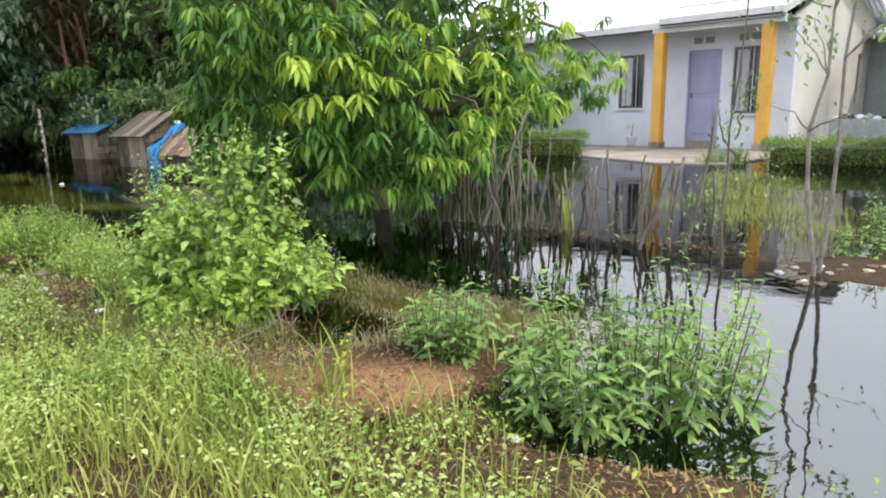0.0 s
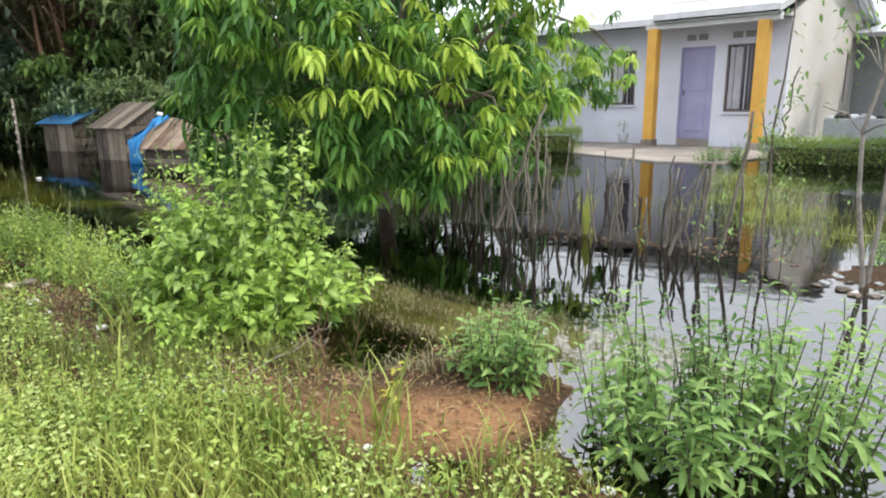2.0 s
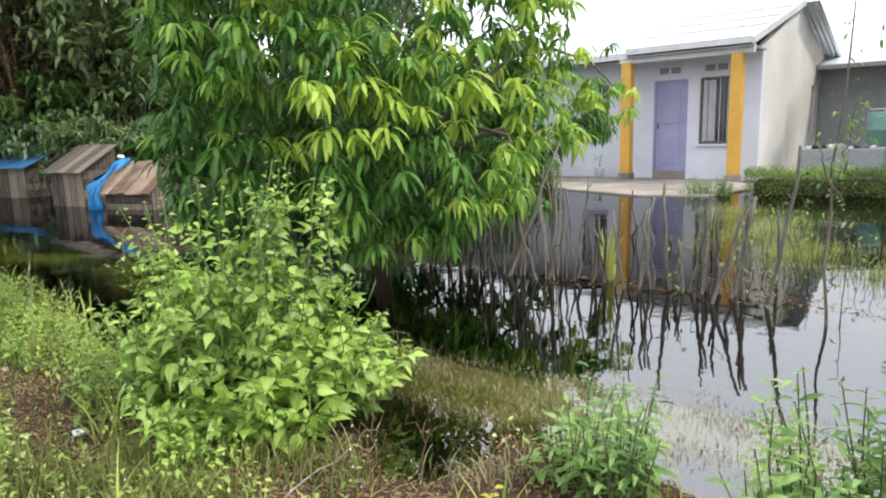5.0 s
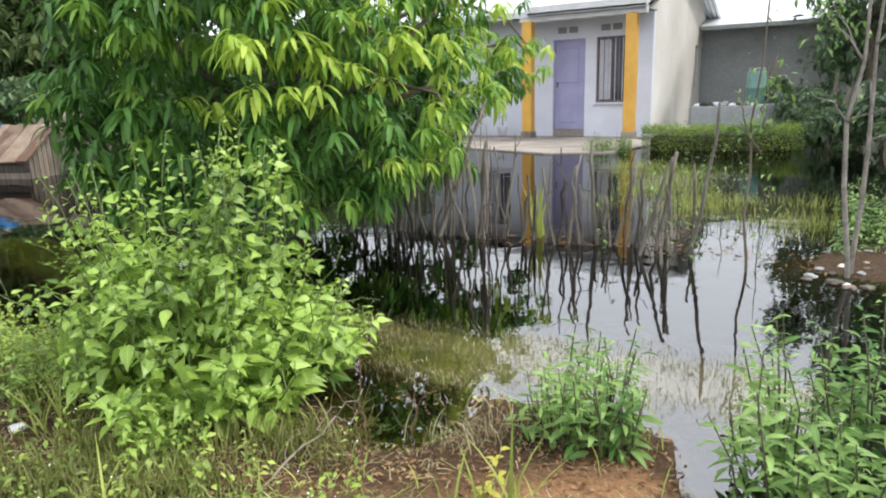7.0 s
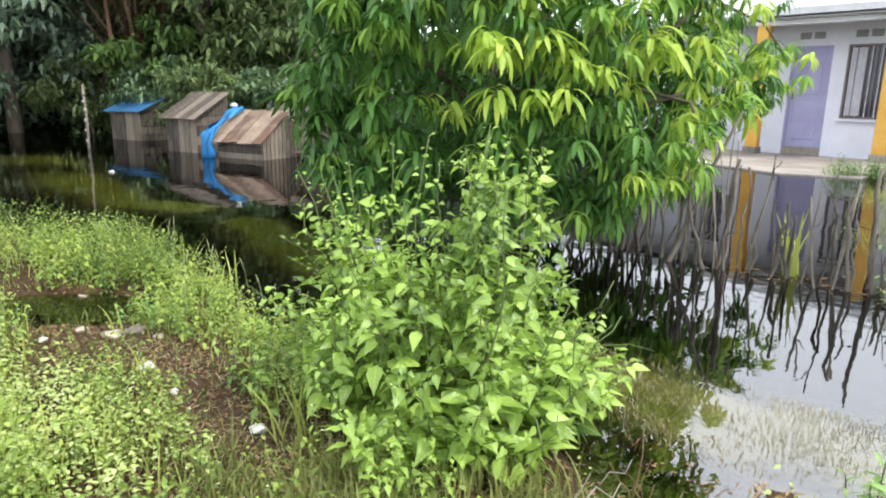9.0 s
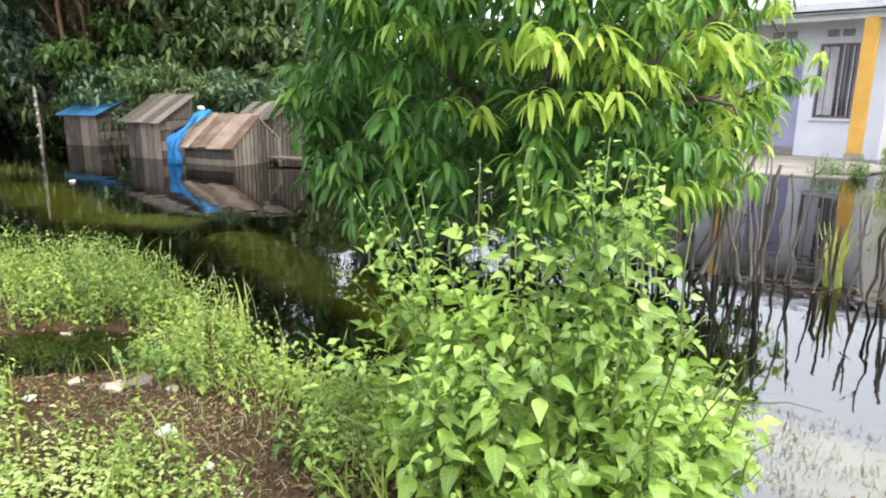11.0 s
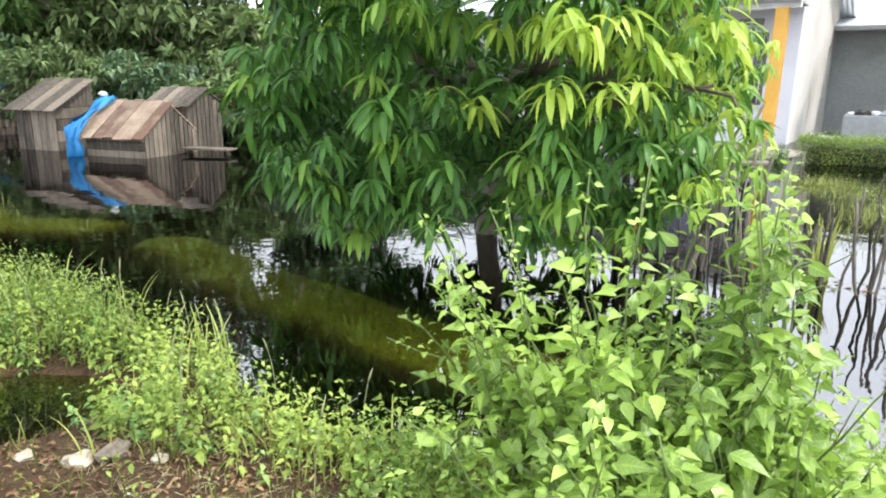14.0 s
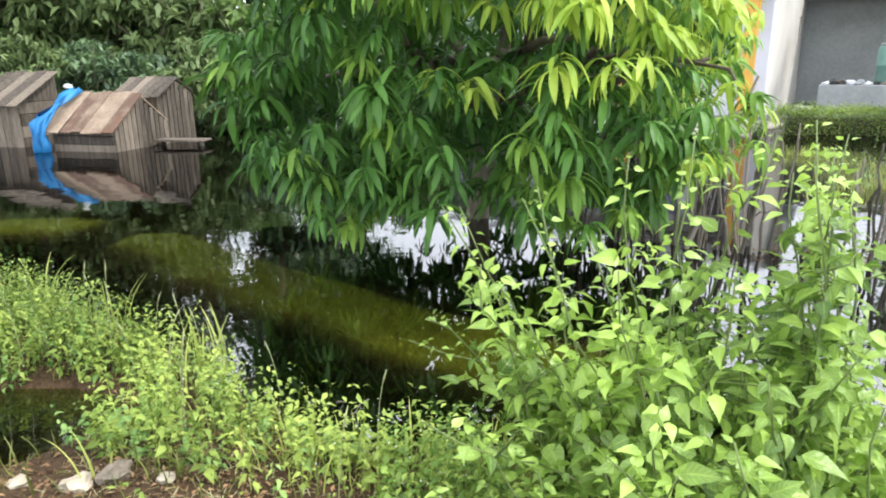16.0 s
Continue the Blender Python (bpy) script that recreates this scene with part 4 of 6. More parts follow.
    # Inner crown all in the darkest leaf: its shade is put into the colour.
    for k in range(640):
        a, r = g.uniform(0, 6.28), g.uniform(0, 1) ** 0.5
        m = pose(-0.7 + 1.45 * r * math.cos(a), 6.75 + 1.15 * r * math.sin(a), g.uniform(0.42, 1.5) if k < 420 else g.uniform(1.5, 2.9), g.uniform(-35, 35), g.uniform(-35, 35), g.uniform(0, 360))
        w = whorl(g, 9, 1.15)
        for shape in zip(w.v, w.f, w.t):
            fillers.add(shape, np.array(m)[None])
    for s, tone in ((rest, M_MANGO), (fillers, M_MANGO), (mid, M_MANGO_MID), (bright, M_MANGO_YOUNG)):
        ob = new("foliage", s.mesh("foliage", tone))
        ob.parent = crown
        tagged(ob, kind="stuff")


mango_tree()


def far_tree(at, tall, spread, leaves, label, seed, low=0.25, leaf_size=0.24, mat=None):
    g = np.random.default_rng(seed)
    t = thing("tree", (*at, 0.0), label, "tree", "trees behind the flood")
    pts, rad = limb((0, 0, -0.4), (g.uniform(-0.4, 0.4), g.uniform(-0.3, 0.3), tall * 0.65), 0.018 * tall, 0.008 * tall, 0.06, 7, seed)
    part("trunk", tube(pts, rad, 8), M_BARK, t)
    for k in range(6):
        a = g.uniform(0, 6.28)
        p, r = limb(pts[3 + k % 3], (spread * 0.7 * math.cos(a), spread * 0.7 * math.sin(a), tall * g.uniform(0.5, 0.95)), 0.009 * tall, 0.003 * tall, 0.12, 6, seed + k)
        part("branch", tube(p, r, 6), M_BARK, t)
    s = Soup()
    clumps = int(np.clip(leaves // 70, 20, 85))
    c = g.normal(0, 1, (clumps, 3))
    c /= np.linalg.norm(c, axis=1)[:, None]
    c *= g.uniform(0.3, 1.0, (clumps, 1)) ** 0.5
    c = c * [spread, spread * 0.8, tall * (1 - low) / 2] + [0, 0, tall * (1 + low) / 2]
    idx = g.integers(0, clumps, leaves)
    pos = c[idx] + g.normal(0, 1, (leaves, 3)) * [spread * 0.115, spread * 0.115, tall * 0.034]
    s.add(lozenge(leaf_size, leaf_size * 0.38), placings(pos, g.uniform(0, 6.28, leaves), g.uniform(-1.2, 0.4, leaves), g.uniform(-0.6, 0.6, leaves), g.uniform(0.6, 1.4, leaves)))
    ob = new("crown", s.mesh("crown", mat or M_FAR))
    ob.parent = t
    return t


FAR = [((-15.5, 14.5), 7.5, 2.6, 5200), ((-12.6, 16.8), 7.0, 2.3, 5200), ((-10.6, 19.0), 8.0, 2.4, 5200), ((-8.2, 17.6), 6.5, 1.9, 5200), ((-6.0, 18.4), 4.2, 1.8, 3200), ((-4.2, 17.4), 2.7, 1.5, 3000), ((-5.5, 17.2), 2.6, 1.2, 2600), ((-2.2, 18.8), 5.0, 1.6, 2600), ((-0.2, 20.0), 3.4, 1.7, 2200), ((-17.5, 19.5), 9.0, 3.0, 4800), ((-13.6, 22.5), 9.5, 3.2, 4800), ((-7.8, 23.5), 7.0, 2.6, 4000), ((2.0, 24.5), 4.0, 2.2, 3000)]
for k, (at, tall, spread, n) in enumerate(FAR):
    if at[0] < -7:
        tall, spread, n = tall * 1.45, spread * 1.25, n * 1.8
    far_tree(at, tall, spread, int(n * 1.3), "tall dark leafy tree in the dense grove behind the hutches", 40 + k, 0.02 if k % 2 else 0.12, 0.26, M_FAR_LIGHT if k in (2, 3, 4, 5, 6, 11) else M_FAR_HAZY if k in (0, 1, 9, 10) else None)
for k, (at, tall, spread) in enumerate([((-13.0, 14.6), 1.9, 1.3), ((-10.9, 17.2), 2.0, 1.3), ((-8.6, 16.4), 2.0, 1.2), ((-7.0, 15.0), 1.7, 1.0), ((-5.6, 15.2), 1.6, 1.0), ((-3.6, 14.6), 1.7, 1.1), ((-2.2, 14.0), 1.6, 1.1), ((-0.8, 15.2), 2.0, 1.3), ((1.0, 16.6), 2.2, 1.4), ((-15.4, 16.5), 2.4, 1.5)]):
    far_tree(at, tall, spread, 3600, "dense green bush standing behind the hutches", 80 + k, 0.0, 0.15, (M_FAR, M_FAR_LIGHT)[k % 2])

for k, (at, tall, spread) in enumerate([((8.1, 9.9), 1.25, 0.9), ((8.9, 9.2), 1.6, 1.0), ((8.0, 8.6), 0.8, 0.8), ((9.4, 12.6), 0.9, 0.8), ((11.0, 14.6), 1.3, 1.0), ((12.6, 12.8), 1.8, 1.2)]):
    far_tree(at, tall, spread, 1600, "dark shaded shrub growing beyond the end of the hedge", 120 + k, 0.0, 0.12, M_FAR)
for k, (at, tall, spread, low) in enumerate([((-5.3, 20.2), 10.0, 2.8, 0.38), ((-1.8, 20.5), 9.5, 2.6, 0.36), ((-2.8, 19.2), 9.0, 1.15, 0.0)]):
    far_tree(at, tall, spread, 3600, "tall tree with a high dark crown mirrored in the flood", 140 + k, low, 0.3, M_FAR)

for k, (at, tall, spread, low) in enumerate([((11.3, 11.0), 8.0, 2.0, 0.17), ((9.4, 8.3), 7.5, 1.7, 0.2), ((12.4, 14.6), 7.0, 1.9, 0.15)]):
    far_tree(at, tall, spread, 5200, "tall dark shade tree standing beyond the hedge", 160 + k, low, 0.24, M_FAR)
for k, (at, tall, spread) in enumerate([((9.2, 13.4), 1.2, 0.5), ((7.6, 10.0), 0.75, 0.55)]):
    far_tree(at, tall, spread, 1500, "dark leafy shrub in the neighbouring yard", 170 + k, 0.0, 0.11, M_FAR)

for k, (at, tall, spread, low) in enumerate([((-9.0, 16.6), 2.75, 1.15, 0.4), ((-7.6, 18.0), 3.6, 1.2, 0.45), ((-3.4, 16.4), 2.3, 1.0, 0.2)]):
    far_tree(at, tall, spread, 2600, "fresh green leafy shrub in front of the dark grove", 180 + k, low, 0.22, M_FRESH)

palm = thing("palm_clump", (-9.45, 17.0, 0.0), "clump of brown palm stems with dead hanging fronds", "palm")
g = np.random.default_rng(77)
for k in range(9):
    a = g.uniform(0, 6.28)
    pts, rad = limb((0.25 * math.cos(a), 0.25 * math.sin(a), -0.4), (g.uniform(0.4, 1.1) * math.cos(a), g.uniform(0.4, 1.1) * math.sin(a), g.uniform(3.0, 4.4)), 0.09, 0.05, 0.06, 7, 700 + k)
    part("stem", tube(pts, [r * 0.75 for r in rad], 6), M_PALM, palm)
fan = Soup()
for k in range(26):
    a, lean = g.uniform(0, 6.28), g.uniform(0.1, 0.75)
    base = np.array([0.3 * math.cos(a), 0.3 * math.sin(a), g.uniform(0.9, 1.7)])
    fan.add(blade(3.4, 0.05, 7, 0.5 + 0.6 * lean), placings(base, a - math.pi / 2, -lean * 0.3, g.uniform(-0.5, 0.5), g.uniform(0.7, 1.15)))
    t = np.linspace(0.25, 1, 30)
    out = np.stack([base[0] + math.cos(a) * t ** 1.6 * 3 * lean * 0.6, base[1] + math.sin(a) * t ** 1.6 * 3 * lean * 0.6, base[2] + t * 2.9], 1)
    for sgn in (-1, 1):
        fan.add(blade(0.75, 0.035, 3, 1.3), placings(out, a + sgn * 1.2 - math.pi / 2 + g.normal(0, 0.3, 30), g.uniform(-1.3, -0.5, 30), 0, g.uniform(0.6, 1.2, 30)))
ob = new("fronds", fan.mesh("fronds", M_FROND))
ob.parent = palm
tagged(ob, kind="stuff")
post = thing("spotted_post", (-8.46, 13.12, 0.0), "thin dark post blotched with white paint", "post")
part("post", tube([(0, 0, -0.4), (0.02, 0, 0.4), (0, 0, 1.15)], [0.026, 0.024, 0.022], 8), M_STAKE, post)
for k in range(6):
    z0 = 0.12 + 0.17 * k + rng.uniform(-0.03, 0.03)
    a = rng.uniform(-0.8, 0.8) - 1.4
    part("paint_patch", tube([(0.015 * math.cos(a), 0.015 * math.sin(a), z0), (0.015 * math.cos(a), 0.015 * math.sin(a), z0 + rng.uniform(0.03, 0.08))], [0.027, 0.024], 8), M_SLAB, post)

# dense thicket that closes the view behind the grove
s = Soup()
g = np.random.default_rng(61)
n = 36000
u = g.uniform(0, 1, n)
pos = np.stack([-30 + 33 * u, 15.5 + 9 * u + g.normal(0, 1.1, n) + 2.0 * np.abs(u - 0.5), g.uniform(0, 1, n) ** 1.2 * (4.4 + 1.2 * np.sin(u * 40) - 2.6 * np.clip((u - 0.66) / 0.12, 0, 1)) - 0.2], 1)
pos += 0.5 * np.stack([np.sin(pos[:, 2] * 3.1 + pos[:, 0] * 1.7), np.sin(pos[:, 0] * 2.3), np.sin(pos[:, 0] * 2.9 + 1.0)], 1)
s.add(lozenge(0.26, 0.105), placings(pos, g.uniform(0, 6.28, n), g.uniform(-1.2, 0.4, n), g.uniform(-0.6, 0.6, n), g.uniform(0.6, 1.4, n)))
n = 24000
u = g.uniform(0, 1, n)
pos = np.stack([-34 + 32 * u, 18.5 + 9 * u + g.normal(0, 0.5, n) + 2.0 * np.abs(u - 0.5), g.uniform(0, 1, n) * (6.5 - 4.2 * np.clip((u - 0.72) / 0.12, 0, 1)) - 0.2], 1)
s.add(lozenge(0.62, 0.36), placings(pos, g.uniform(0, 6.28, n), g.uniform(-1.2, 0.4, n), g.uniform(-0.6, 0.6, n), g.uniform(0.6, 1.4, n)))
tagged(new("thicket", s.mesh("thicket", M_FAR)), "dense dark thicket closing the view behind the trees", "woods", kind="stuff")


# ---- hedges ----
def hedge(a, b, deep, tall, seed, label):
    g = np.random.default_rng(seed)
    h = thing("hedge", (*a, 0.0), label, "hedge", turn=math.degrees(math.atan2(b[1] - a[1], b[0] - a[0])))
    length = math.hypot(b[0] - a[0], b[1] - a[1])
    # Solid block for the inner twigs, shade between the leaves put into its colour.
    part("core", box((length - 0.3, deep - 0.2, tall + 0.26), (length / 2, 0, -0.36), bevel=0.08), M_CORE, h, "solid core of twig brown, darkened as inner shade")
    n = int(length * (deep + 2 * tall) * 4200)
    u = g.uniform(0, 1, n)
    side = g.uniform(0, deep + 2 * tall, n)
    y = np.where(side < tall, -deep / 2, np.where(side > tall + deep, deep / 2, side - tall - deep / 2))
    z = np.where(side < tall, side, np.where(side > tall + deep, side - tall - deep, tall))
    x = u * length
    bump = 0.07 * wavy(x * 1.0, y + z, 7.0, seed) + 0.05 * wavy(x, z, 17.0, seed)
    pos = np.stack([x, y * (1 + bump), z * (1 + bump) + g.normal(0, 0.045, n)], 1)
    s = Soup()
    s.add(leaf(0.032, 0.016, 2, 0.6, 0.2), placings(pos, g.uniform(0, 6.28, n), g.uniform(-0.6, 1.2, n), g.uniform(-0.6, 0.6, n), g.uniform(0.6, 1.4, n)))
    ob = new("foliage", s.mesh("foliage", M_HEDGE))
    ob.parent = h
    return h


hedge((5.05, 11.62), (7.2, 10.4), 0.7, 0.34, 1, "clipped mossy green hedge along the flooded yard")
hedge((1.0, 14.4), (2.5, 13.9), 0.6, 0.42, 3, "low green hedge beside the concrete yard")

# ---- fence stakes ----
g = np.random.default_rng(5)
LINE = [(-0.35, 6.25), (0.2, 5.95), (0.5, 5.65), (0.95, 5.35), (1.35, 5.1), (1.6, 4.85)]
stakes = []
for k in range(58):
    t = (k / 57) ** 1.15 * (len(LINE) - 1)
    i = min(int(t), len(LINE) - 2)
    f = t - i
    stakes.append((LINE[i][0] * (1 - f) + LINE[i + 1][0] * f + g.normal(0, 0.04), LINE[i][1] * (1 - f) + LINE[i + 1][1] * f + g.normal(0, 0.07)))
for k, (x, y) in enumerate(stakes):
    st = thing("fence_stake", (x, y, 0.0), "thin weathered grey fence stake leaning in flood water", "stake", "stick fence")
    top = g.uniform(0.32, 0.76) if k > 20 else g.uniform(0.4, 1.05)
    lean = g.normal(0, 0.10, 2) + ((0.02, 0) if k % 6 else (0.2, 0))
    r = g.uniform(0.006, 0.0155)
    bow = g.normal(0, 0.018)
    pts = [(lean[0] * z + bow * math.sin(3.1 * z) + g.normal(0, 0.009) + (0.12 * max(0.0, z - 0.8 * top) if k % 4 == 1 else 0.0), lean[1] * z + g.normal(0, 0.008), z - (0.35 * max(0.0, z - 0.85 * top) if k % 4 == 1 else 0.0)) for z in np.linspace(-0.4, top, 9)]
    stick = part("stick", tube(pts, [r * w * g.uniform(0.72, 1.35) for w in np.linspace(1.15, 0.75, 9)], 7), M_STAKE, st)
    if k % 3 == 0:
        q = np.array(pts[g.integers(5, 8)])
        a = g.uniform(0, 6.28)
        p2, r2 = limb(q, q + [0.10 * math.cos(a), 0.05 * math.sin(a), g.uniform(0.04, 0.16)], r * 0.5, 0.002, 0.2, 4, 500 + k)
        part("twig", tube(p2, r2, 5), M_STAKE, stick)
for k in range(18):
    x, y = -0.15 + 0.9 * g.uniform() , 6.15 + g.normal(0, 0.12)
    y -= 0.5 * (x + 0.15)
    st = thing("fence_stake", (x, y, 0.0), "thin pale upright stick in the flooded fence below the mango", "stake", "stick fence")
    top, lean = g.uniform(0.45, 0.95), g.normal(0, 0.07, 2)
    pts = [(lean[0] * z + g.normal(0, 0.006), lean[1] * z, z) for z in np.linspace(-0.4, top, 8)]
    part("stick", tube(pts, list(np.linspace(g.uniform(0.006, 0.012), 0.004, 8)), 6), M_TRUNK if k % 3 else M_STAKE, st)
for x, y, top, lx in ((1.64, 4.62, 0.95, 0.16), (2.02, 5.2, 0.5, 0.0), (1.35, 4.75, 0.62, 0.35)):
    st = thing("fence_stake", (x, y, 0.0), "dark bent fence stake standing in flood water", "stake", "stick fence")
    pts = [(lx * z + g.normal(0, 0.01), g.normal(0, 0.01), z) for z in np.linspace(-0.4, top, 7)]
    part("stick", tube(pts, list(np.linspace(0.016, 0.009, 7)), 6), M_STAKE, st)


# ---- saplings ----
def sapling(at, tips, label, seed, leaves=60, girth=1.0):
    g = np.random.default_rng(seed)
    t = thing("sapling", (*at, 0.0), label, "sapling")
    s = Soup()
    for k, tip in enumerate(tips):
        start = (0, 0, -0.4) if k == 0 else (tips[0][0] * 0.4, tips[0][1] * 0.4, tips[0][2] * (0.3 + 0.08 * k))
        p, r = limb(start, tip, (0.016 if k == 0 else 0.009) * girth, 0.004, 0.06, 9, seed + k)
        part("trunk" if k == 0 else "branch", tube(p, r, 6), M_BARK, t)
        n = leaves // len(tips)
        u = g.uniform(0.45, 1.0, n)
        pos = np.array(start) + (np.array(tip) - np.array(start)) * u[:, None] + g.normal(0, 0.05, (n, 3))
        s.add(leaf(0.042, 0.015, 3, 0.9, 0.2), placings(pos, g.uniform(0, 6.28, n), g.uniform(-0.8, 0.3, n), g.uniform(-0.4, 0.4, n), g.uniform(0.6, 1.3, n)))
    ob = new("leaves", s.mesh("leaves", M_SHRUB))
    ob.parent = t


def young_tree():
    """Pale mottled young tree forked at its foot, with a thin ragged crown."""
    g = np.random.default_rng(64)
    t = thing("young_tree", (2.15, 3.95, 0.0), "young tree with two pale mottled stems rising from the littered bank", "tree")
    stems = [[(0.03, 0, -0.3), (0.02, 0, 0.05), (-0.06, 0, 0.5), (-0.07, 0.02, 0.85), (0.01, 0.03, 1.15), (0.02, 0.05, 1.5), (0.08, 0.05, 1.95), (0.06, 0.1, 2.4)],
             [(0.05, 0.02, -0.3), (0.07, 0.03, 0.1), (0.11, 0.05, 0.4), (0.12, 0.06, 0.72), (0.12, 0.08, 1.24), (0.16, 0.1, 1.6), (0.22, 0.12, 2.1), (0.3, 0.15, 2.5)]]
    s = Soup()
    for k, pts in enumerate(stems):
        stem = part("stem", tube(pts, [0.015, 0.014, 0.0125, 0.011, 0.009, 0.007, 0.005, 0.003][:len(pts)], 8), M_MOTTLED, t)
        for b in range(9):
            q = np.array(pts[3 + b % 5])
            a = g.uniform(0, 6.28)
            end = q + [g.uniform(0.2, 0.45) * math.cos(a), g.uniform(0.15, 0.4) * math.sin(a), g.uniform(0.05, 0.4)]
            if b == 0 and k == 0:
                end = q + [-0.22, 0.0, 0.14]
            pp, rr = limb(q, end, 0.0055, 0.002, 0.12, 6, 640 + 10 * k + b)
            part("branch", tube(pp, rr, 6), M_MOTTLED, stem)
            n = 4 if end[2] < 1.3 else 34
            u = g.uniform(0.35, 1.05, n)
            pos = q + (end - q) * u[:, None] + g.normal(0, 0.07, (n, 3))
            s.add(leaf(0.05, 0.018, 3, 0.9, 0.2), placings(pos, g.uniform(0, 6.28, n), g.uniform(-0.9, 0.2, n), g.normal(0, 0.4, n), g.uniform(0.5, 1.3, n)))
    ob = new("foliage", s.mesh("foliage", M_SHRUB))
    ob.parent = t
    tagged(ob, kind="stuff")


young_tree()
sapling((1.76, 4.2), [(0.08, 0.1, 1.75), (-0.08, 0.1, 0.95), (0.1, 0.05, 1.2)], "spindly sapling with sparse leaves in flood water", 9, 120, 0.65)


# ---- bush with toothed leaves ----
def ovate(t):
    return np.interp(t, [0, 0.06, 0.18, 0.35, 0.52, 0.7, 0.86, 1.0], [0.05, 0.55, 0.95, 1.0, 0.78, 0.44, 0.16, 0.0]) * (1 + 0.03 * np.cos(np.arange(len(t)) * math.pi))


BUSH_LEAF = leaf(0.095, 0.048, 6, 0.6, 0.2, ovate)
BUSH_CURLED = leaf(0.084, 0.046, 5, 1.2, 0.42, ovate)
SPIRES = [(-0.91, 2.82, 0.86), (-1.45, 3.3, 0.72), (-1.48, 3.35, 0.62), (-1.32, 3.1, 0.55), (-0.8, 3.45, 0.92), (-0.95, 3.4, 0.95), (-1.0, 3.3, 0.90), (-0.78, 3.48, 0.82), (-1.47, 3.42, 0.84), (-1.42, 3.49, 0.87), (-1.27, 3.42, 0.92), (-1.12, 3.45, 0.86), (-0.90, 3.3, 0.97), (-0.82, 3.38, 0.92), (-0.95, 3.2, 0.86), (-1.35, 3.25, 0.74), (-1.08, 3.0, 0.66), (-1.15, 3.38, 0.97), (-1.02, 3.2, 0.92), (-0.96, 3.28, 0.98), (-1.2, 3.15, 0.78), (-1.36, 3.4, 0.78), (-0.72, 3.4, 0.5), (-0.62, 3.3, 0.34), (-0.56, 3.35, 0.2), (-0.66, 3.2, 0.22), (-0.6, 3.42, 0.36), (-0.52, 3.4, 0.28), (-0.7, 3.12, 0.3), (-1.58, 3.4, 0.72), (-1.62, 3.52, 0.82), (-1.66, 3.46, 0.6), (-1.56, 3.62, 0.78), (-1.6, 3.28, 0.42), (-1.5, 3.2, 0.36), (-1.68, 3.6, 0.5), (-1.52, 3.5, 0.66), (-1.46, 3.12, 0.28), (-0.52, 3.2, 0.24), (-0.46, 3.32, 0.2)]


def in_bush(x, y, z):
    """True inside the room that the bush fills: narrower on the water's side towards its top."""
    side = np.interp(z, [0.1, 0.3, 0.5, 0.7, 0.95], [-0.37, -0.45, -0.63, -0.73, -0.76])
    slant = np.interp(z, [0.1, 0.3, 0.5, 0.7, 0.95], [-0.50, -0.54, -0.68, -0.83, -0.86]) + 0.67 * (y - 3.25)
    return np.interp(z, [0, 0.15, 0.4, 0.6], [-1.22, -1.36, -1.62, -1.72]) < x < min(side, slant) and 2.74 < y < 3.78


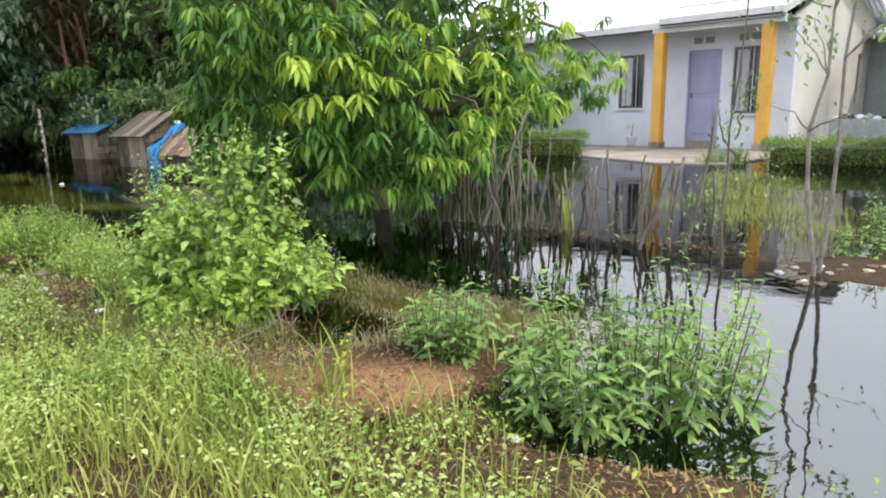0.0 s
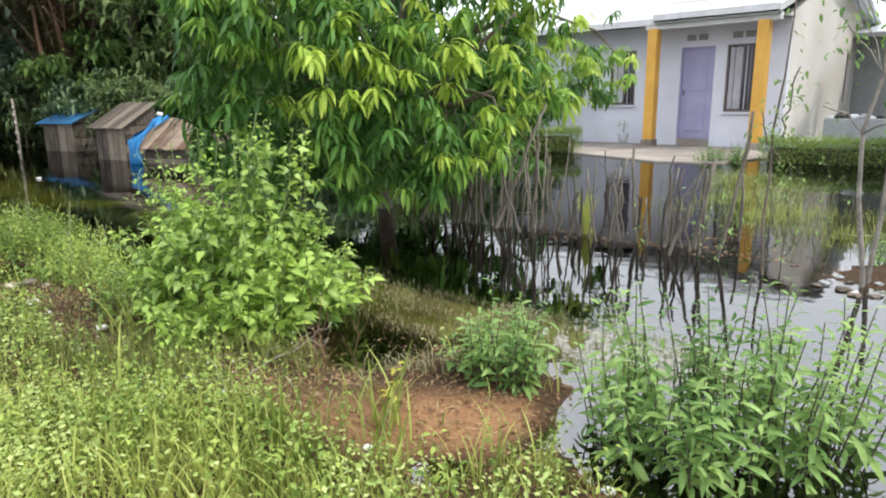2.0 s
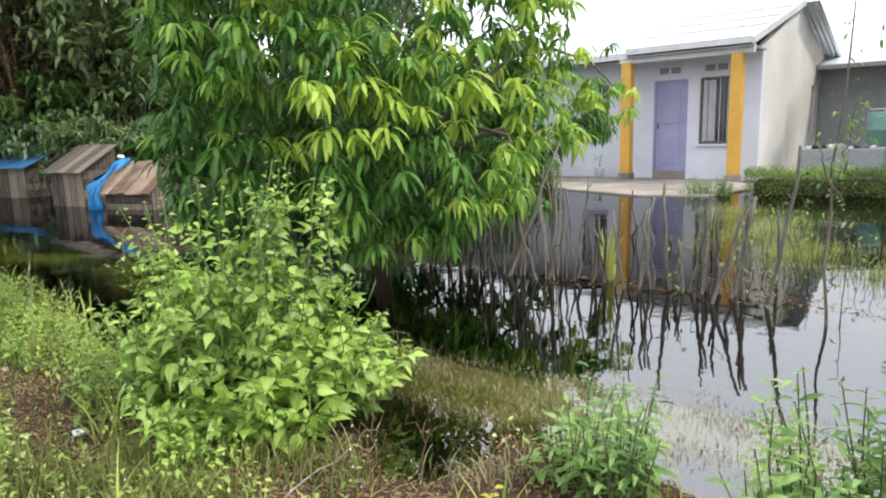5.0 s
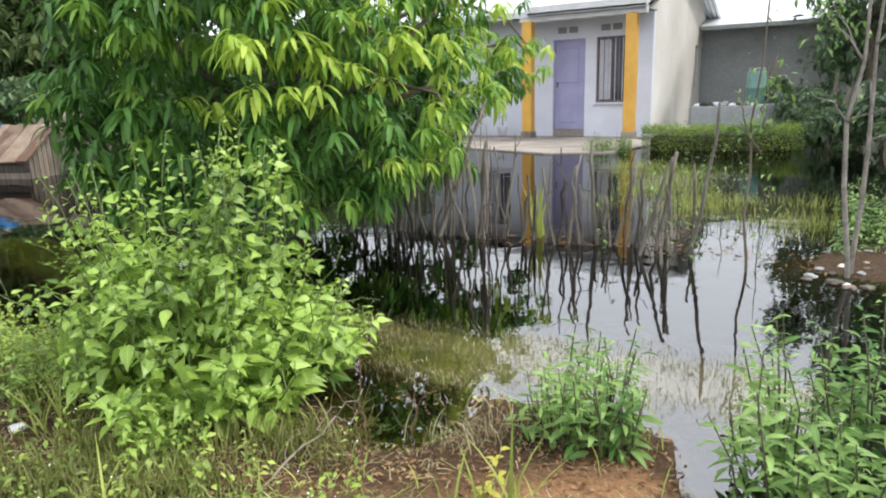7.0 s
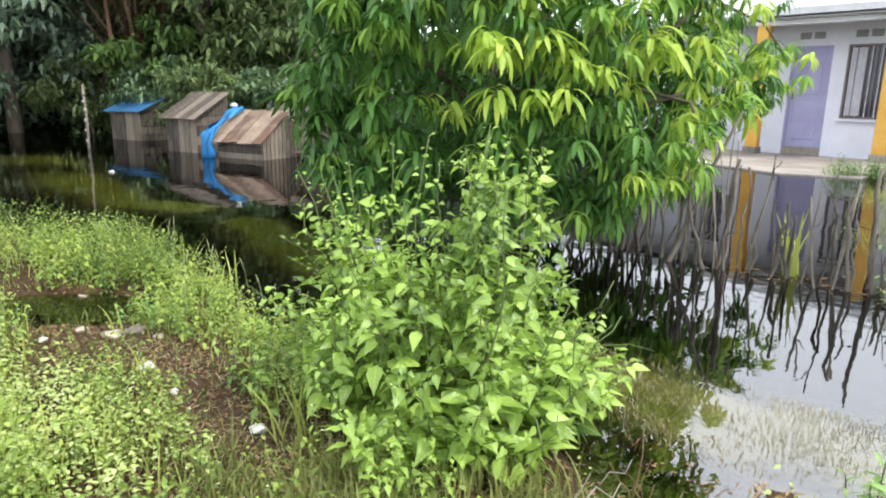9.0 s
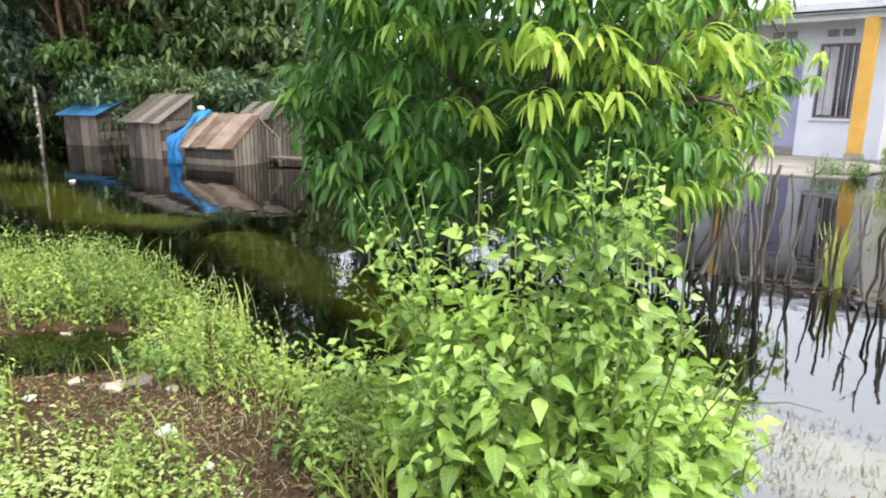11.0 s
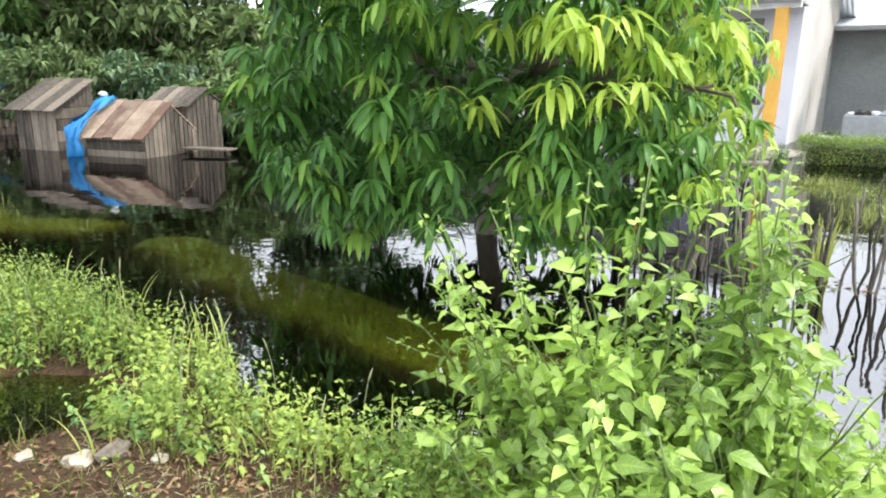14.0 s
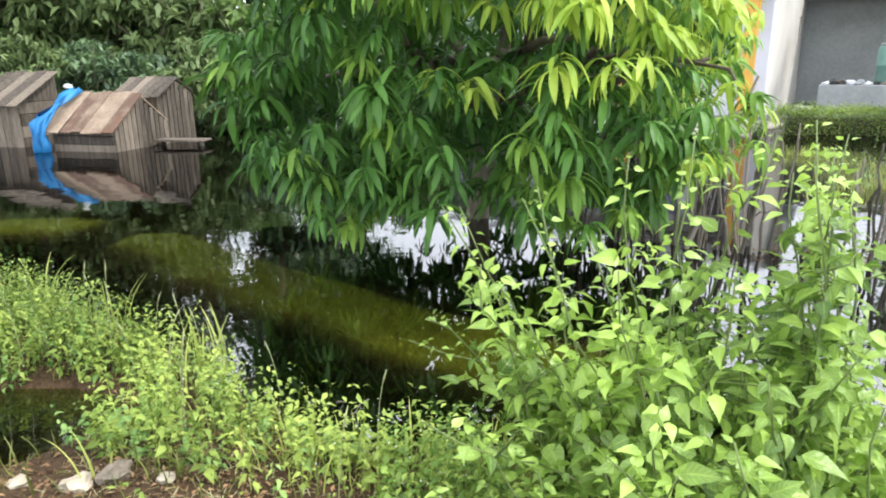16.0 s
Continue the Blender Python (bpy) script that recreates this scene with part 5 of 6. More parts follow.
def bush():
    g = np.random.default_rng(21)
    t = thing("bush", (-1.0, 3.2, 0.0), "leafy bright green bush with toothed heart-shaped leaves", "bush")
    flat, curled = [], []

    def dress(p, n, first, big, tip_small, keep_in=True):
        """Leaf pairs along a stem, turning crosswise, smaller towards its tip."""
        p = np.array(p)
        for j in range(n):
            u = first + (1 - first) * (j + g.uniform(0, 0.5)) / n
            f = u * (len(p) - 1)
            i = min(int(f), len(p) - 2)
            q = p[i] * (1 - f + i) + p[i + 1] * (f - i)
            size = big * g.uniform(0.45, 1.2) * (1 - (1 - tip_small) * max(0, u - 0.35) / 0.65)
            for sgn in (0, math.pi):
                yaw = j * 1.57 + sgn + g.normal(0, 0.45)
                stalk = 0.04 * size
                pos = q + [-math.sin(yaw) * stalk, math.cos(yaw) * stalk, 0.01]
                if keep_in and not in_bush(pos[0] - 1.0, pos[1] + 3.2, pos[2]):
                    continue
                m = placings(pos, yaw, g.normal(-0.05, 0.45) + 1.2 * max(0, u - 0.8), g.normal(0, 0.6), size)[0]
                (curled if g.uniform() < 0.35 else flat).append(m)

    for k in range(112):
        a, rr = g.uniform(0, 6.28), g.uniform(0, 1) ** 0.5
        foot = np.array([-0.03 + 0.30 * rr * math.cos(a), 0.04 + 0.26 * rr * math.sin(a), 0.02])
        if k < len(SPIRES):
            tip = np.array(SPIRES[k]) - [-1.0, 3.2, 0.0]
            foot = foot * 0.5 + [tip[0] * 0.35, tip[1] * 0.35, 0.0]
        else:
            tip = foot + [0.36 * rr * g.uniform(0.5, 1.1) * math.cos(a), 0.28 * rr * g.uniform(0.5, 1.1) * math.sin(a), g.uniform(0.22, 0.72) * (1.05 - 0.35 * rr)]
            tip[0] = min(tip[0], 0.42)
        p, r = limb(foot, tip, 0.0045, 0.0015, 0.10, 9, 200 + k)
        part("stem", tube(p, r, 5), M_STEM, t)
        tall = np.linalg.norm(tip - foot)
        dress(p, int(7 + 26 * tall) if k else 14, 0.10, 1.12 if k >= len(SPIRES) else 0.95, 0.28, k > 0)
        for b in range(int(2 + 4 * tall) if k else 1):
            i = g.integers(1, 7)
            yaw = g.uniform(0, 6.28)
            q = np.array(p[i])
            end = q + np.array([math.cos(yaw), math.sin(yaw), g.uniform(0.1, 0.9)]) * g.uniform(0.06, 0.16)
            pp, rr2 = limb(q, end, 0.0025, 0.001, 0.1, 4, 900 + 20 * k + b)
            part("twig", tube(pp, rr2, 4), M_STEM, t)
            dress(pp, g.integers(4, 7), 0.15, 0.7, 0.5, k > 0)
    flat, curled = np.array(flat), np.array(curled)
    for shape, mats in ((BUSH_LEAF, flat), (BUSH_CURLED, curled)):
        order = np.argsort(mats[:, 1, 3] - 0.5 * mats[:, 2, 3])
        single = Soup()
        single.add(shape, np.eye(4)[None])
        me = single.mesh("leaf", M_BUSH)
        for k in order[:150]:
            ob = new("leaf", me)
            ob.matrix_basis, ob.parent = Matrix(mats[k]), t
        s = Soup()
        s.add(shape, mats[order[150:]])
        ob = new("foliage", s.mesh("foliage", M_BUSH))
        ob.parent = t
        tagged(ob, kind="stuff")


bush()


def crumple(name, at, size, mat, label, category, seed, flat=0.5):
    g = np.random.default_rng(seed)
    bm = bmesh.new()
    bmesh.ops.create_icosphere(bm, subdivisions=2, radius=size)
    for v in bm.verts:
        v.co *= 1 + g.uniform(-0.3, 0.3)
        v.co.z = max(v.co.z * flat, -size * 0.3)
    ob = mesh_object(name, bm, mat)
    ob.matrix_basis = pose(*at, 0, 0, g.uniform(0, 360))
    return tagged(ob, label, category)


# ---- narrow-leaved water weeds ----
def weed_clump(at, rx, ry, tall, stems, label, seed):
    g = np.random.default_rng(seed)
    t = thing("weed_clump", (*at, 0.0), label, "weeds", "water weed clumps")
    s = Soup()
    stalks = bmesh.new()
    for k in range(stems):
        a, rr = g.uniform(0, 6.28), g.uniform(0, 1) ** 0.5
        foot = (rx * rr * math.cos(a) * 0.85, ry * rr * math.sin(a) * 0.85, -0.2)
        spire = k % 4 == 0
        h = tall * (g.uniform(0.95, 1.2) if spire else g.uniform(0.5, 0.86)) * (1.1 - 0.3 * rr)
        tip = (foot[0] * 1.3 + g.normal(0, 0.02), foot[1] * 1.3 + g.normal(0, 0.02), h)
        p, r = limb(foot, tip, 0.004, 0.0018, 0.05, 5, seed * 100 + k)
        tube(p, r, 4, stalks)
        n = int(h / (0.017 if spire else 0.011))
        u = np.linspace(0.42, 1.0, n)
        pos = np.array(foot) + (np.array(tip) - np.array(foot)) * u[:, None]
        s.add(leaf(0.076, 0.018, 4, 1.0, 0.25), placings(pos, np.arange(n) * 2.4 + g.uniform(0, 6), 0.6 - 1.2 * (1 - u) + g.normal(0, 0.22, n), g.normal(0, 0.4, n), g.uniform(0.6, 1.25, n) * (1.1 - (0.62 if spire else 0.4) * u ** 3)))
    tagged(part("stalk_tangle", stalks, M_DARK_STEM, t), kind="stuff")
    ob = new("foliage", s.mesh("foliage", M_SHRUB))
    ob.parent = t
    tagged(ob, kind="stuff")


weed_clump((0.70, 2.2), 0.40, 0.27, 0.46, 84, "clump of upright narrow-leaved green weeds at the water's edge", 31)
weed_clump((0.06, 2.68), 0.20, 0.17, 0.33, 46, "small clump of narrow-leaved green weeds on mud", 32)

weed_clump((3.4, 4.7), 0.55, 0.35, 0.4, 70, "yellow-green leafy shrub standing in the flooded yard", 33)
weed_clump((4.35, 11.5), 0.42, 0.25, 0.32, 60, "ragged green border plants at the edge of the concrete yard", 35)
weed_clump((2.7, 4.35), 0.25, 0.2, 0.25, 16, "sparse green weeds standing in the flood", 34)

# rubbish on the low wall
heap = np.random.default_rng(88)
for k in range(9):
    u, size = 0.1 + 0.13 * k, heap.uniform(0.05, 0.11)
    crumple("rubbish", (6.9 + u * math.cos(radians(43)), 13.1 - u * math.sin(radians(43)), 0.66 + size * 0.2), size, (M_FASCIA, M_DARK, M_PLANK, M_CURTAIN, M_GREY)[k % 5], "crumpled pale and dark rubbish heaped on the low wall", "rubbish", 400 + k, 0.7)

# blade-leaved plant among the stakes
sw = thing("sword_plant", (0.95, 5.5, 0.0), "yellow-green strap-leaved plant among the fence stakes", "plant")
for k in range(15):
    v, f = blade(0.36 + 0.014 * k, 0.030, 5, 0.75 - 0.03 * k)
    s = Soup()
    s.add((v, f), placings((rng.normal(0, 0.03), rng.normal(0, 0.03), -0.1), k * 0.7, 0, 0, 1.0))
    ob = new("leaf", s.mesh("leaf", M_GRASS))
    ob.parent = sw


# ---- grass and weeds ----
def scatter(count, x0, x1, y0, y1, keep, seed):
    g = np.random.default_rng(seed)
    x, y = g.uniform(x0, x1, count), g.uniform(y0, y1, count)
    ok = g.uniform(0, 1, count) < keep(x, y)
    x, y = x[ok], y[ok]
    return np.stack([x, y, height(x, y)], 1), g


TRAIL = [(-2.75, 3.9), (-2.44, 3.69), (-1.99, 3.37), (-1.69, 3.12), (-1.48, 2.83), (-1.0, 2.72)]


def bare_mud(x, y):
    """Share of growth that is left on the muddy edge below the water plants."""
    edge = np.clip(np.hypot((x - 0.62) / 0.62, (y - 1.72) / 0.32) - 0.55 + 0.2 * wavy(x, y, 9.0), 0.03, 1)
    foot = np.clip(np.hypot((x + 0.5) / 0.85, (y - 2.60) / 0.27) - 0.35, 0.05, 1)
    return edge * foot * np.clip(np.hypot((x + 0.1) / 0.55, (y - 2.30) / 0.25) - 0.55 + 0.25 * wavy(x, y, 10.0, 4.0), 0.03, 1)


def weedy(x, y):
    mud, weed, silt = soil_kind(x, y)
    d = land(x, y)
    bare = np.clip(1 - 1.1 * mud, 0.06, 1)
    trodden = np.clip(to_line(x, y, TRAIL)[0] / 0.15 - 0.4 + 0.35 * wavy(x, y, 9.0), 0.04, 1) * np.clip(np.hypot((x + 2.92) / 0.55, (y - 4.18) / 0.36) - 0.85, 0.0, 1) * np.clip(np.hypot((x + 2.42) / 0.45, (y - 3.6) / 0.16) - 0.5 + 0.3 * wavy(x, y, 8.0, 2.0), 0.04, 1)
    path = bare_mud(x, y)
    return (d > 0.025) * bare * trodden * path * np.where(trodden_shade(x, y), 0.3, 1.0) * np.where((x > -0.42) & (y > 2.45), 0.08, 1.0) * np.clip(0.6 + 0.75 * wavy(x, y, 4.0, 5.0) + 0.3 * wavy(x, y, 11.0, 1.0), 0.08, 1)


def trodden_shade(x, y):
    """The trodden, shaded strip below the bush; shade is put into plant colours."""
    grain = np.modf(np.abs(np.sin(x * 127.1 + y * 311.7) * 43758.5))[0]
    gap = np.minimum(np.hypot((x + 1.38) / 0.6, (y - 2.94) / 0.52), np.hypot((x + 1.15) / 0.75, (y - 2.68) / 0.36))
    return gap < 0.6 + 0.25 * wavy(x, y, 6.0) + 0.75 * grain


lawn, dull = Soup(), Soup()
p, g = scatter(110000, -5.5, 1.3, 0.7, 7.5, lambda x, y: np.clip((y - 0.65) / 0.6, 0.03, 1) * np.where(y < 2.2, 0.6, 1) * weedy(x, y) * np.where((x < -1.3) & (y > 2.9), 0.28, 1) * np.clip(1.25 - 0.16 * np.hypot(x, y - 2), 0.25, 1) * (np.hypot(x + 1.0, y - 3.15) > 0.3), 3)
n = len(p)
# Grass in the strip takes the dull blade, standing for the bush's shade.
in_shade = trodden_shade(p[:, 0], p[:, 1])
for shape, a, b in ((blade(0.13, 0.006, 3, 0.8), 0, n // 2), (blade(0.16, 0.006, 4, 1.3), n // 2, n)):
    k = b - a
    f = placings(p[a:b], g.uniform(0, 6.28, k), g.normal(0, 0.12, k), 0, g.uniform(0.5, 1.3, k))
    lawn.add(shape, f[~in_shade[a:b]])
    dull.add(shape, f[in_shade[a:b]])
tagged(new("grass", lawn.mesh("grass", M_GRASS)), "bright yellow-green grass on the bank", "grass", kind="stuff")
tagged(new("dull_grass", dull.mesh("dull_grass", M_GRASS_DULL)), "olive grass dulled for shade on the trodden bank below the bush", "grass", kind="stuff")

tall = Soup()
p, g = scatter(1500, -3.2, 0.9, 1.2, 5.5, lambda x, y: weedy(x, y) * 0.5, 13)
tall.add(blade(0.30, 0.008, 5, 1.4), placings(p, g.uniform(0, 6.28, len(p)), g.normal(0, 0.15, len(p)), 0, g.uniform(0.5, 1.15, len(p))))
p, g = scatter(420, -0.95, 0.15, 1.95, 2.4, lambda x, y: (land(x, y) > 0.02) * np.clip(0.55 + 0.8 * wavy(x, y, 9.0, 2.0) - 1.1 * (y - 2.1) / 0.3, 0.03, 1), 14)
tall.add(blade(0.17, 0.006, 4, 1.1), placings(p, g.uniform(0, 6.28, len(p)), g.normal(0, 0.15, len(p)), 0, g.uniform(0.5, 1.3, len(p))))
tagged(new("tall_grass", tall.mesh("tall_grass", M_GRASS)), "tall arching grass blades on the bank", "grass", kind="stuff")

mat_grass = Soup()
p, g = scatter(34000, -2.4, 0.75, 0.75, 2.6, lambda x, y: np.clip((y - 0.7) / 0.6, 0.02, 1) * np.clip(weedy(x, y) + 0.25, 0, 1) * (land(x, y) > 0.03) * bare_mud(x, y) * np.clip(1.2 - soil_kind(x, y)[0], 0.1, 1), 19)
mat_grass.add(blade(0.075, 0.0045, 3, 1.0), placings(p, g.uniform(0, 6.28, len(p)), g.normal(0, 0.3, len(p)), 0, g.uniform(0.4, 1.3, len(p))))
p, g = scatter(52000, -11, 2.2, -6.5, 1.3, lambda x, y: (land(x, y) > 0.03) * np.clip((1.3 - y) / 0.5, 0, 1) * np.clip(0.7 + 0.5 * wavy(x, y, 2.0), 0.1, 1), 83)
mat_grass.add(blade(0.16, 0.013, 2, 1.0), placings(p, g.uniform(0, 6.28, len(p)), g.normal(0, 0.3, len(p)), 0, g.uniform(0.5, 1.3, len(p))))
p, g = scatter(9000, -11, -5.2, 0.8, 8.0, lambda x, y: (land(x, y) > 0.03) * np.clip(0.7 + 0.5 * wavy(x, y, 2.0), 0.1, 1), 84)
mat_grass.add(blade(0.17, 0.012, 3, 1.0), placings(p, g.uniform(0, 6.28, len(p)), g.normal(0, 0.3, len(p)), 0, g.uniform(0.5, 1.3, len(p))))
tagged(new("low_grass", mat_grass.mesh("low_grass", M_GRASS)), "dense short yellow-green grass covering the bank", "grass", kind="stuff")

bank_grass = Soup()
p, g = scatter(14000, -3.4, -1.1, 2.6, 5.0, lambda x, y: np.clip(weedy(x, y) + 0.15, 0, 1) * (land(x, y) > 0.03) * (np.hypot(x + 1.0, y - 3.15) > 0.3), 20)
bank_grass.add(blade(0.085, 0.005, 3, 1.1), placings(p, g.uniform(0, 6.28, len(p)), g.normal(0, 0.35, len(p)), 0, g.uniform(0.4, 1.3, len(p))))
# Thick dull blades right below the bush, again shade put into colour.
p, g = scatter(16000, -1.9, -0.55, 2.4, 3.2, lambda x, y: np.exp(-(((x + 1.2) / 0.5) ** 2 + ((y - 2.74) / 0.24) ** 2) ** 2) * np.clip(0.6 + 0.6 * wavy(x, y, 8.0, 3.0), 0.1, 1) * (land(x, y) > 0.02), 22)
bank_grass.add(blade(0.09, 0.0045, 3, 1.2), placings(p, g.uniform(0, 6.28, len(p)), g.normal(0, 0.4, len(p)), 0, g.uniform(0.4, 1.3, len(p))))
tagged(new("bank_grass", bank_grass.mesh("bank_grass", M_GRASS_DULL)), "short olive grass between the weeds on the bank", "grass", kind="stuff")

straw = Soup()
p, g = scatter(15000, -2.6, 0.9, 1.45, 4.2, lambda x, y: (land(x, y) > -0.02) * np.clip(0.15 + trodden_shade(x, y) + 0.25 * soil_kind(x, y)[0] + np.exp(-(((x + 2.4) / 0.4) ** 2 + ((y - 3.72) / 0.2) ** 2)) + np.exp(-(to_line(x, y, TRAIL)[0] / 0.25) ** 2), 0, 1), 67)
straw.add(blade(0.045, 0.0022, 2, 0.6), placings(p + [0, 0, 0.012], g.uniform(0, 6.28, len(p)), g.normal(-1.45, 0.15, len(p)), 0, g.uniform(0.3, 1.4, len(p))))
tagged(new("straw", straw.mesh("straw", M_STRAW)), "dead straw lying on the muddy bank", "straw", kind="stuff")

weeds, shaded, flowers = Soup(), Soup(), Soup()
p, g = scatter(19000, -6.0, 1.25, 0.7, 7.5, lambda x, y: (y > 1.4 - 0.3 * x) * weedy(x, y) * np.clip(1.3 - 0.13 * np.hypot(x, y - 2), 0.3, 1) * (np.hypot(x + 1.0, y - 3.15) > 0.35) * np.clip((y - 1.2) / 1.2 + np.clip(-x - 1.2, 0, 1), 0.3, 1) * np.where((y > 3.3) & (x > -4.2), 0.5, 1), 17)
more, g2 = scatter(2600, -3.1, -1.35, 1.9, 3.35, lambda x, y: np.clip(0.4 + 0.8 * wavy(x, y, 7.0), 0.05, 1) * np.clip(weedy(x, y) + 0.08, 0, 1) * (to_line(x, y, TRAIL)[0] > 0.1), 18)
lumps, g2 = scatter(1500, -5.2, -1.45, 3.1, 7.0, lambda x, y: np.clip(weedy(x, y) * 1.5 - 0.45, 0, 1) * (land(x, y) > 0.1) * np.exp(-((land(x, y) - 0.35) / 0.45) ** 2) * (np.hypot((x + 2.95) / 0.55, (y - 4.18) / 0.36) > 1) * (np.hypot((x + 2.4) / 0.5, (y - 3.58) / 0.2) > 1) * (to_line(x, y, TRAIL)[0] > 0.15), 118)
bunch = np.repeat(lumps, 6, axis=0)
bunch[:, :2] += g2.normal(0, 0.07, (len(bunch), 2))
bunch = bunch[land(bunch[:, 0], bunch[:, 1]) > 0.02]
bunch[:, 2] = height(bunch[:, 0], bunch[:, 1]) + g2.uniform(-0.06, 0.07, len(bunch)) + 0.05 * wavy(bunch[:, 0], bunch[:, 1], 7.0, 1.0)
p = np.concatenate([p, more, bunch])
WEED_LEAF = leaf(0.020, 0.0108, 2, 0.8, 0.3)
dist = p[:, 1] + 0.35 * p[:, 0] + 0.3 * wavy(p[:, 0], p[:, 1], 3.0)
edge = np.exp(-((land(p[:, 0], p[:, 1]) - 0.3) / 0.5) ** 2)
for j in range(20):
    k = len(p)
    h = 0.012 + 0.0085 * j * (0.5 + 0.7 * (0.5 + 0.5 * wavy(p[:, 0], p[:, 1], 2.3, 2.0)) + 0.7 * edge)
    pos = p + np.stack([g.normal(0, 0.018, k), g.normal(0, 0.018, k), h], 1)
    f = placings(pos, j * 2.4 + g.uniform(0, 6.28, k), g.uniform(-0.5, 0.5, k), g.normal(0, 0.3, k), g.uniform(0.45, 1.25, k))
    # Darker leaf far along the bank, and as painted shade below the bush.
    far = (dist >= 3.6) | trodden_shade(p[:, 0], p[:, 1])
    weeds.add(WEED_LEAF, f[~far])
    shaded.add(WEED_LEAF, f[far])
k = len(p)
f = placings(p, g.uniform(0, 6.28, k), g.normal(0, 0.12, k), 0, g.uniform(0.5, 1.2, k))
weeds.add(blade(0.14, 0.003, 3, 0.5), f[~far])
shaded.add(blade(0.14, 0.003, 3, 0.5), f[far])
tagged(new("weeds", weeds.mesh("weeds", M_WEED)), "low leafy green weeds covering the bank", "weeds", kind="stuff")
tagged(new("bank_weeds", shaded.mesh("bank_weeds", M_WEED_FAR)), "taller dull green weeds along the far bank, and weeds darkened for shade below the bush", "weeds", kind="stuff")
creeper = Soup()
q, g3 = scatter(46000, -2.9, 0.4, 0.9, 3.5, lambda x, y: np.clip(weedy(x, y), 0, 1) * np.where(trodden_shade(x, y), 0.12, 1) * np.clip(np.hypot((x + 1.25) / 0.5, (y - 2.72) / 0.32) - 0.5, 0.05, 1) * bare_mud(x, y) * np.clip(to_line(x, y, TRAIL)[0] / 0.2 - 0.4, 0, 1) * np.clip(0.45 + 0.9 * wavy(x, y, 3.3, 4.0) + 0.6 * np.exp(-(((x + 2.0) / 0.45) ** 2 + ((y - 2.6) / 0.4) ** 2)), 0.05, 1) * (land(x, y) > 0.04) * (np.hypot(x + 1.0, y - 3.15) > 0.35), 27)
q2 = scatter(9000, -2.9, -1.4, 2.0, 3.7, lambda x, y: np.exp(-(((x + 2.1) / 0.5) ** 2 + ((y - 2.85) / 0.5) ** 2) ** 2) * (to_line(x, y, TRAIL)[0] > 0.14) * np.where(trodden_shade(x, y), 0.2, 1) * np.clip(0.6 + 0.5 * wavy(x, y, 9.0), 0.1, 1), 28)[0]
q = np.concatenate([q, q2])
for j in range(3):
    k = len(q)
    pos = q + np.stack([g3.normal(0, 0.02, k), g3.normal(0, 0.02, k), 0.02 + g3.uniform(0, 0.09, k)], 1)
    creeper.add(leaf(0.0175, 0.012, 2, 0.6, 0.25), placings(pos, g3.uniform(0, 6.28, k), g3.uniform(-0.4, 0.5, k), g3.normal(0, 0.3, k), g3.uniform(0.5, 1.3, k)))
tagged(new("creeping_weeds", creeper.mesh("creeping_weeds", M_CREEPER)), "pale round-leaved creeping weeds on the bank", "weeds", kind="stuff")
sel = p[:: 5]
for j in range(4):
    k = len(sel)
    flowers.add(leaf(0.0055, 0.004, 2, 0.4, 0.1), placings(sel + [0, 0, 0.19] + g.normal(0, 0.03, (k, 3)), g.uniform(0, 6.28, k), g.uniform(-0.4, 0.8, k), 0, g.uniform(0.6, 1.3, k)))
tagged(new("weed_flowers", flowers.mesh("weed_flowers", M_FLOWER)), "tiny white weed flowers on the bank", "flowers", kind="stuff")

sunk = Soup()
p, g = scatter(46000, -4.5, 1.0, 2.3, 7.8, lambda x, y: np.clip(0.5 - ridge_gap(x, y) / 0.14 + 0.4 * wavy(x, y, 8.0, 6.0), 0, 1) * (land(x, y) < 0.02) * np.clip(1.0 - 0.8 * (x + 0.5), 0.15, 1), 23)
p[:, 2] = np.maximum(p[:, 2], -0.024)
sunk.add(blade(0.026, 0.005, 2, 1.2), placings(p, g.uniform(0, 6.28, len(p)), g.normal(-1.0, 0.3, len(p)), 0, g.uniform(0.5, 1.2, len(p))))
tagged(new("sunken_grass", sunk.mesh("sunken_grass", M_SUNK)), "olive grass band just under the flood water", "grass", kind="stuff")

sedge = Soup()
p, g = scatter(62000, 1.7, 5.4, 4.6, 9.6, lambda x, y: np.clip(1.1 * np.exp(-(to_line(x, y, [(2.35, 6.35), (2.9, 7.0), (3.5, 8.0), (3.6, 9.0)])[0] / 0.36) ** 2) + 0.7 * np.exp(-(((x - 3.1) / 0.6) ** 2 + ((y - 6.0) / 0.5) ** 2)) + 0.6 * np.exp(-(((x - 2.9) / 0.5) ** 2 + ((y - 5.2) / 0.4) ** 2)), 0, 1) * np.clip(0.35 + wavy(x, y, 5.0), 0.03, 1), 29)
p2, g2 = scatter(2200, -8.6, -4.4, 7.2, 11.5, lambda x, y: np.exp(-(to_line(x, y, RIDGE_FAR)[0] / 0.4) ** 2) * np.clip(0.2 + 1.2 * wavy(x, y, 1.7, 3.0), 0, 1), 31)
p = np.concatenate([p, p2])
p[:, 2] = -0.05
sedge.add(blade(0.17, 0.004, 3, 0.9), placings(p, g.uniform(0, 6.28, len(p)), g.normal(0, 0.25, len(p)), 0, g.uniform(0.5, 1.25, len(p))))
tagged(new("sedge", sedge.mesh("sedge", M_SEDGE)), "pale sedge standing in the flooded yard", "grass", kind="stuff")

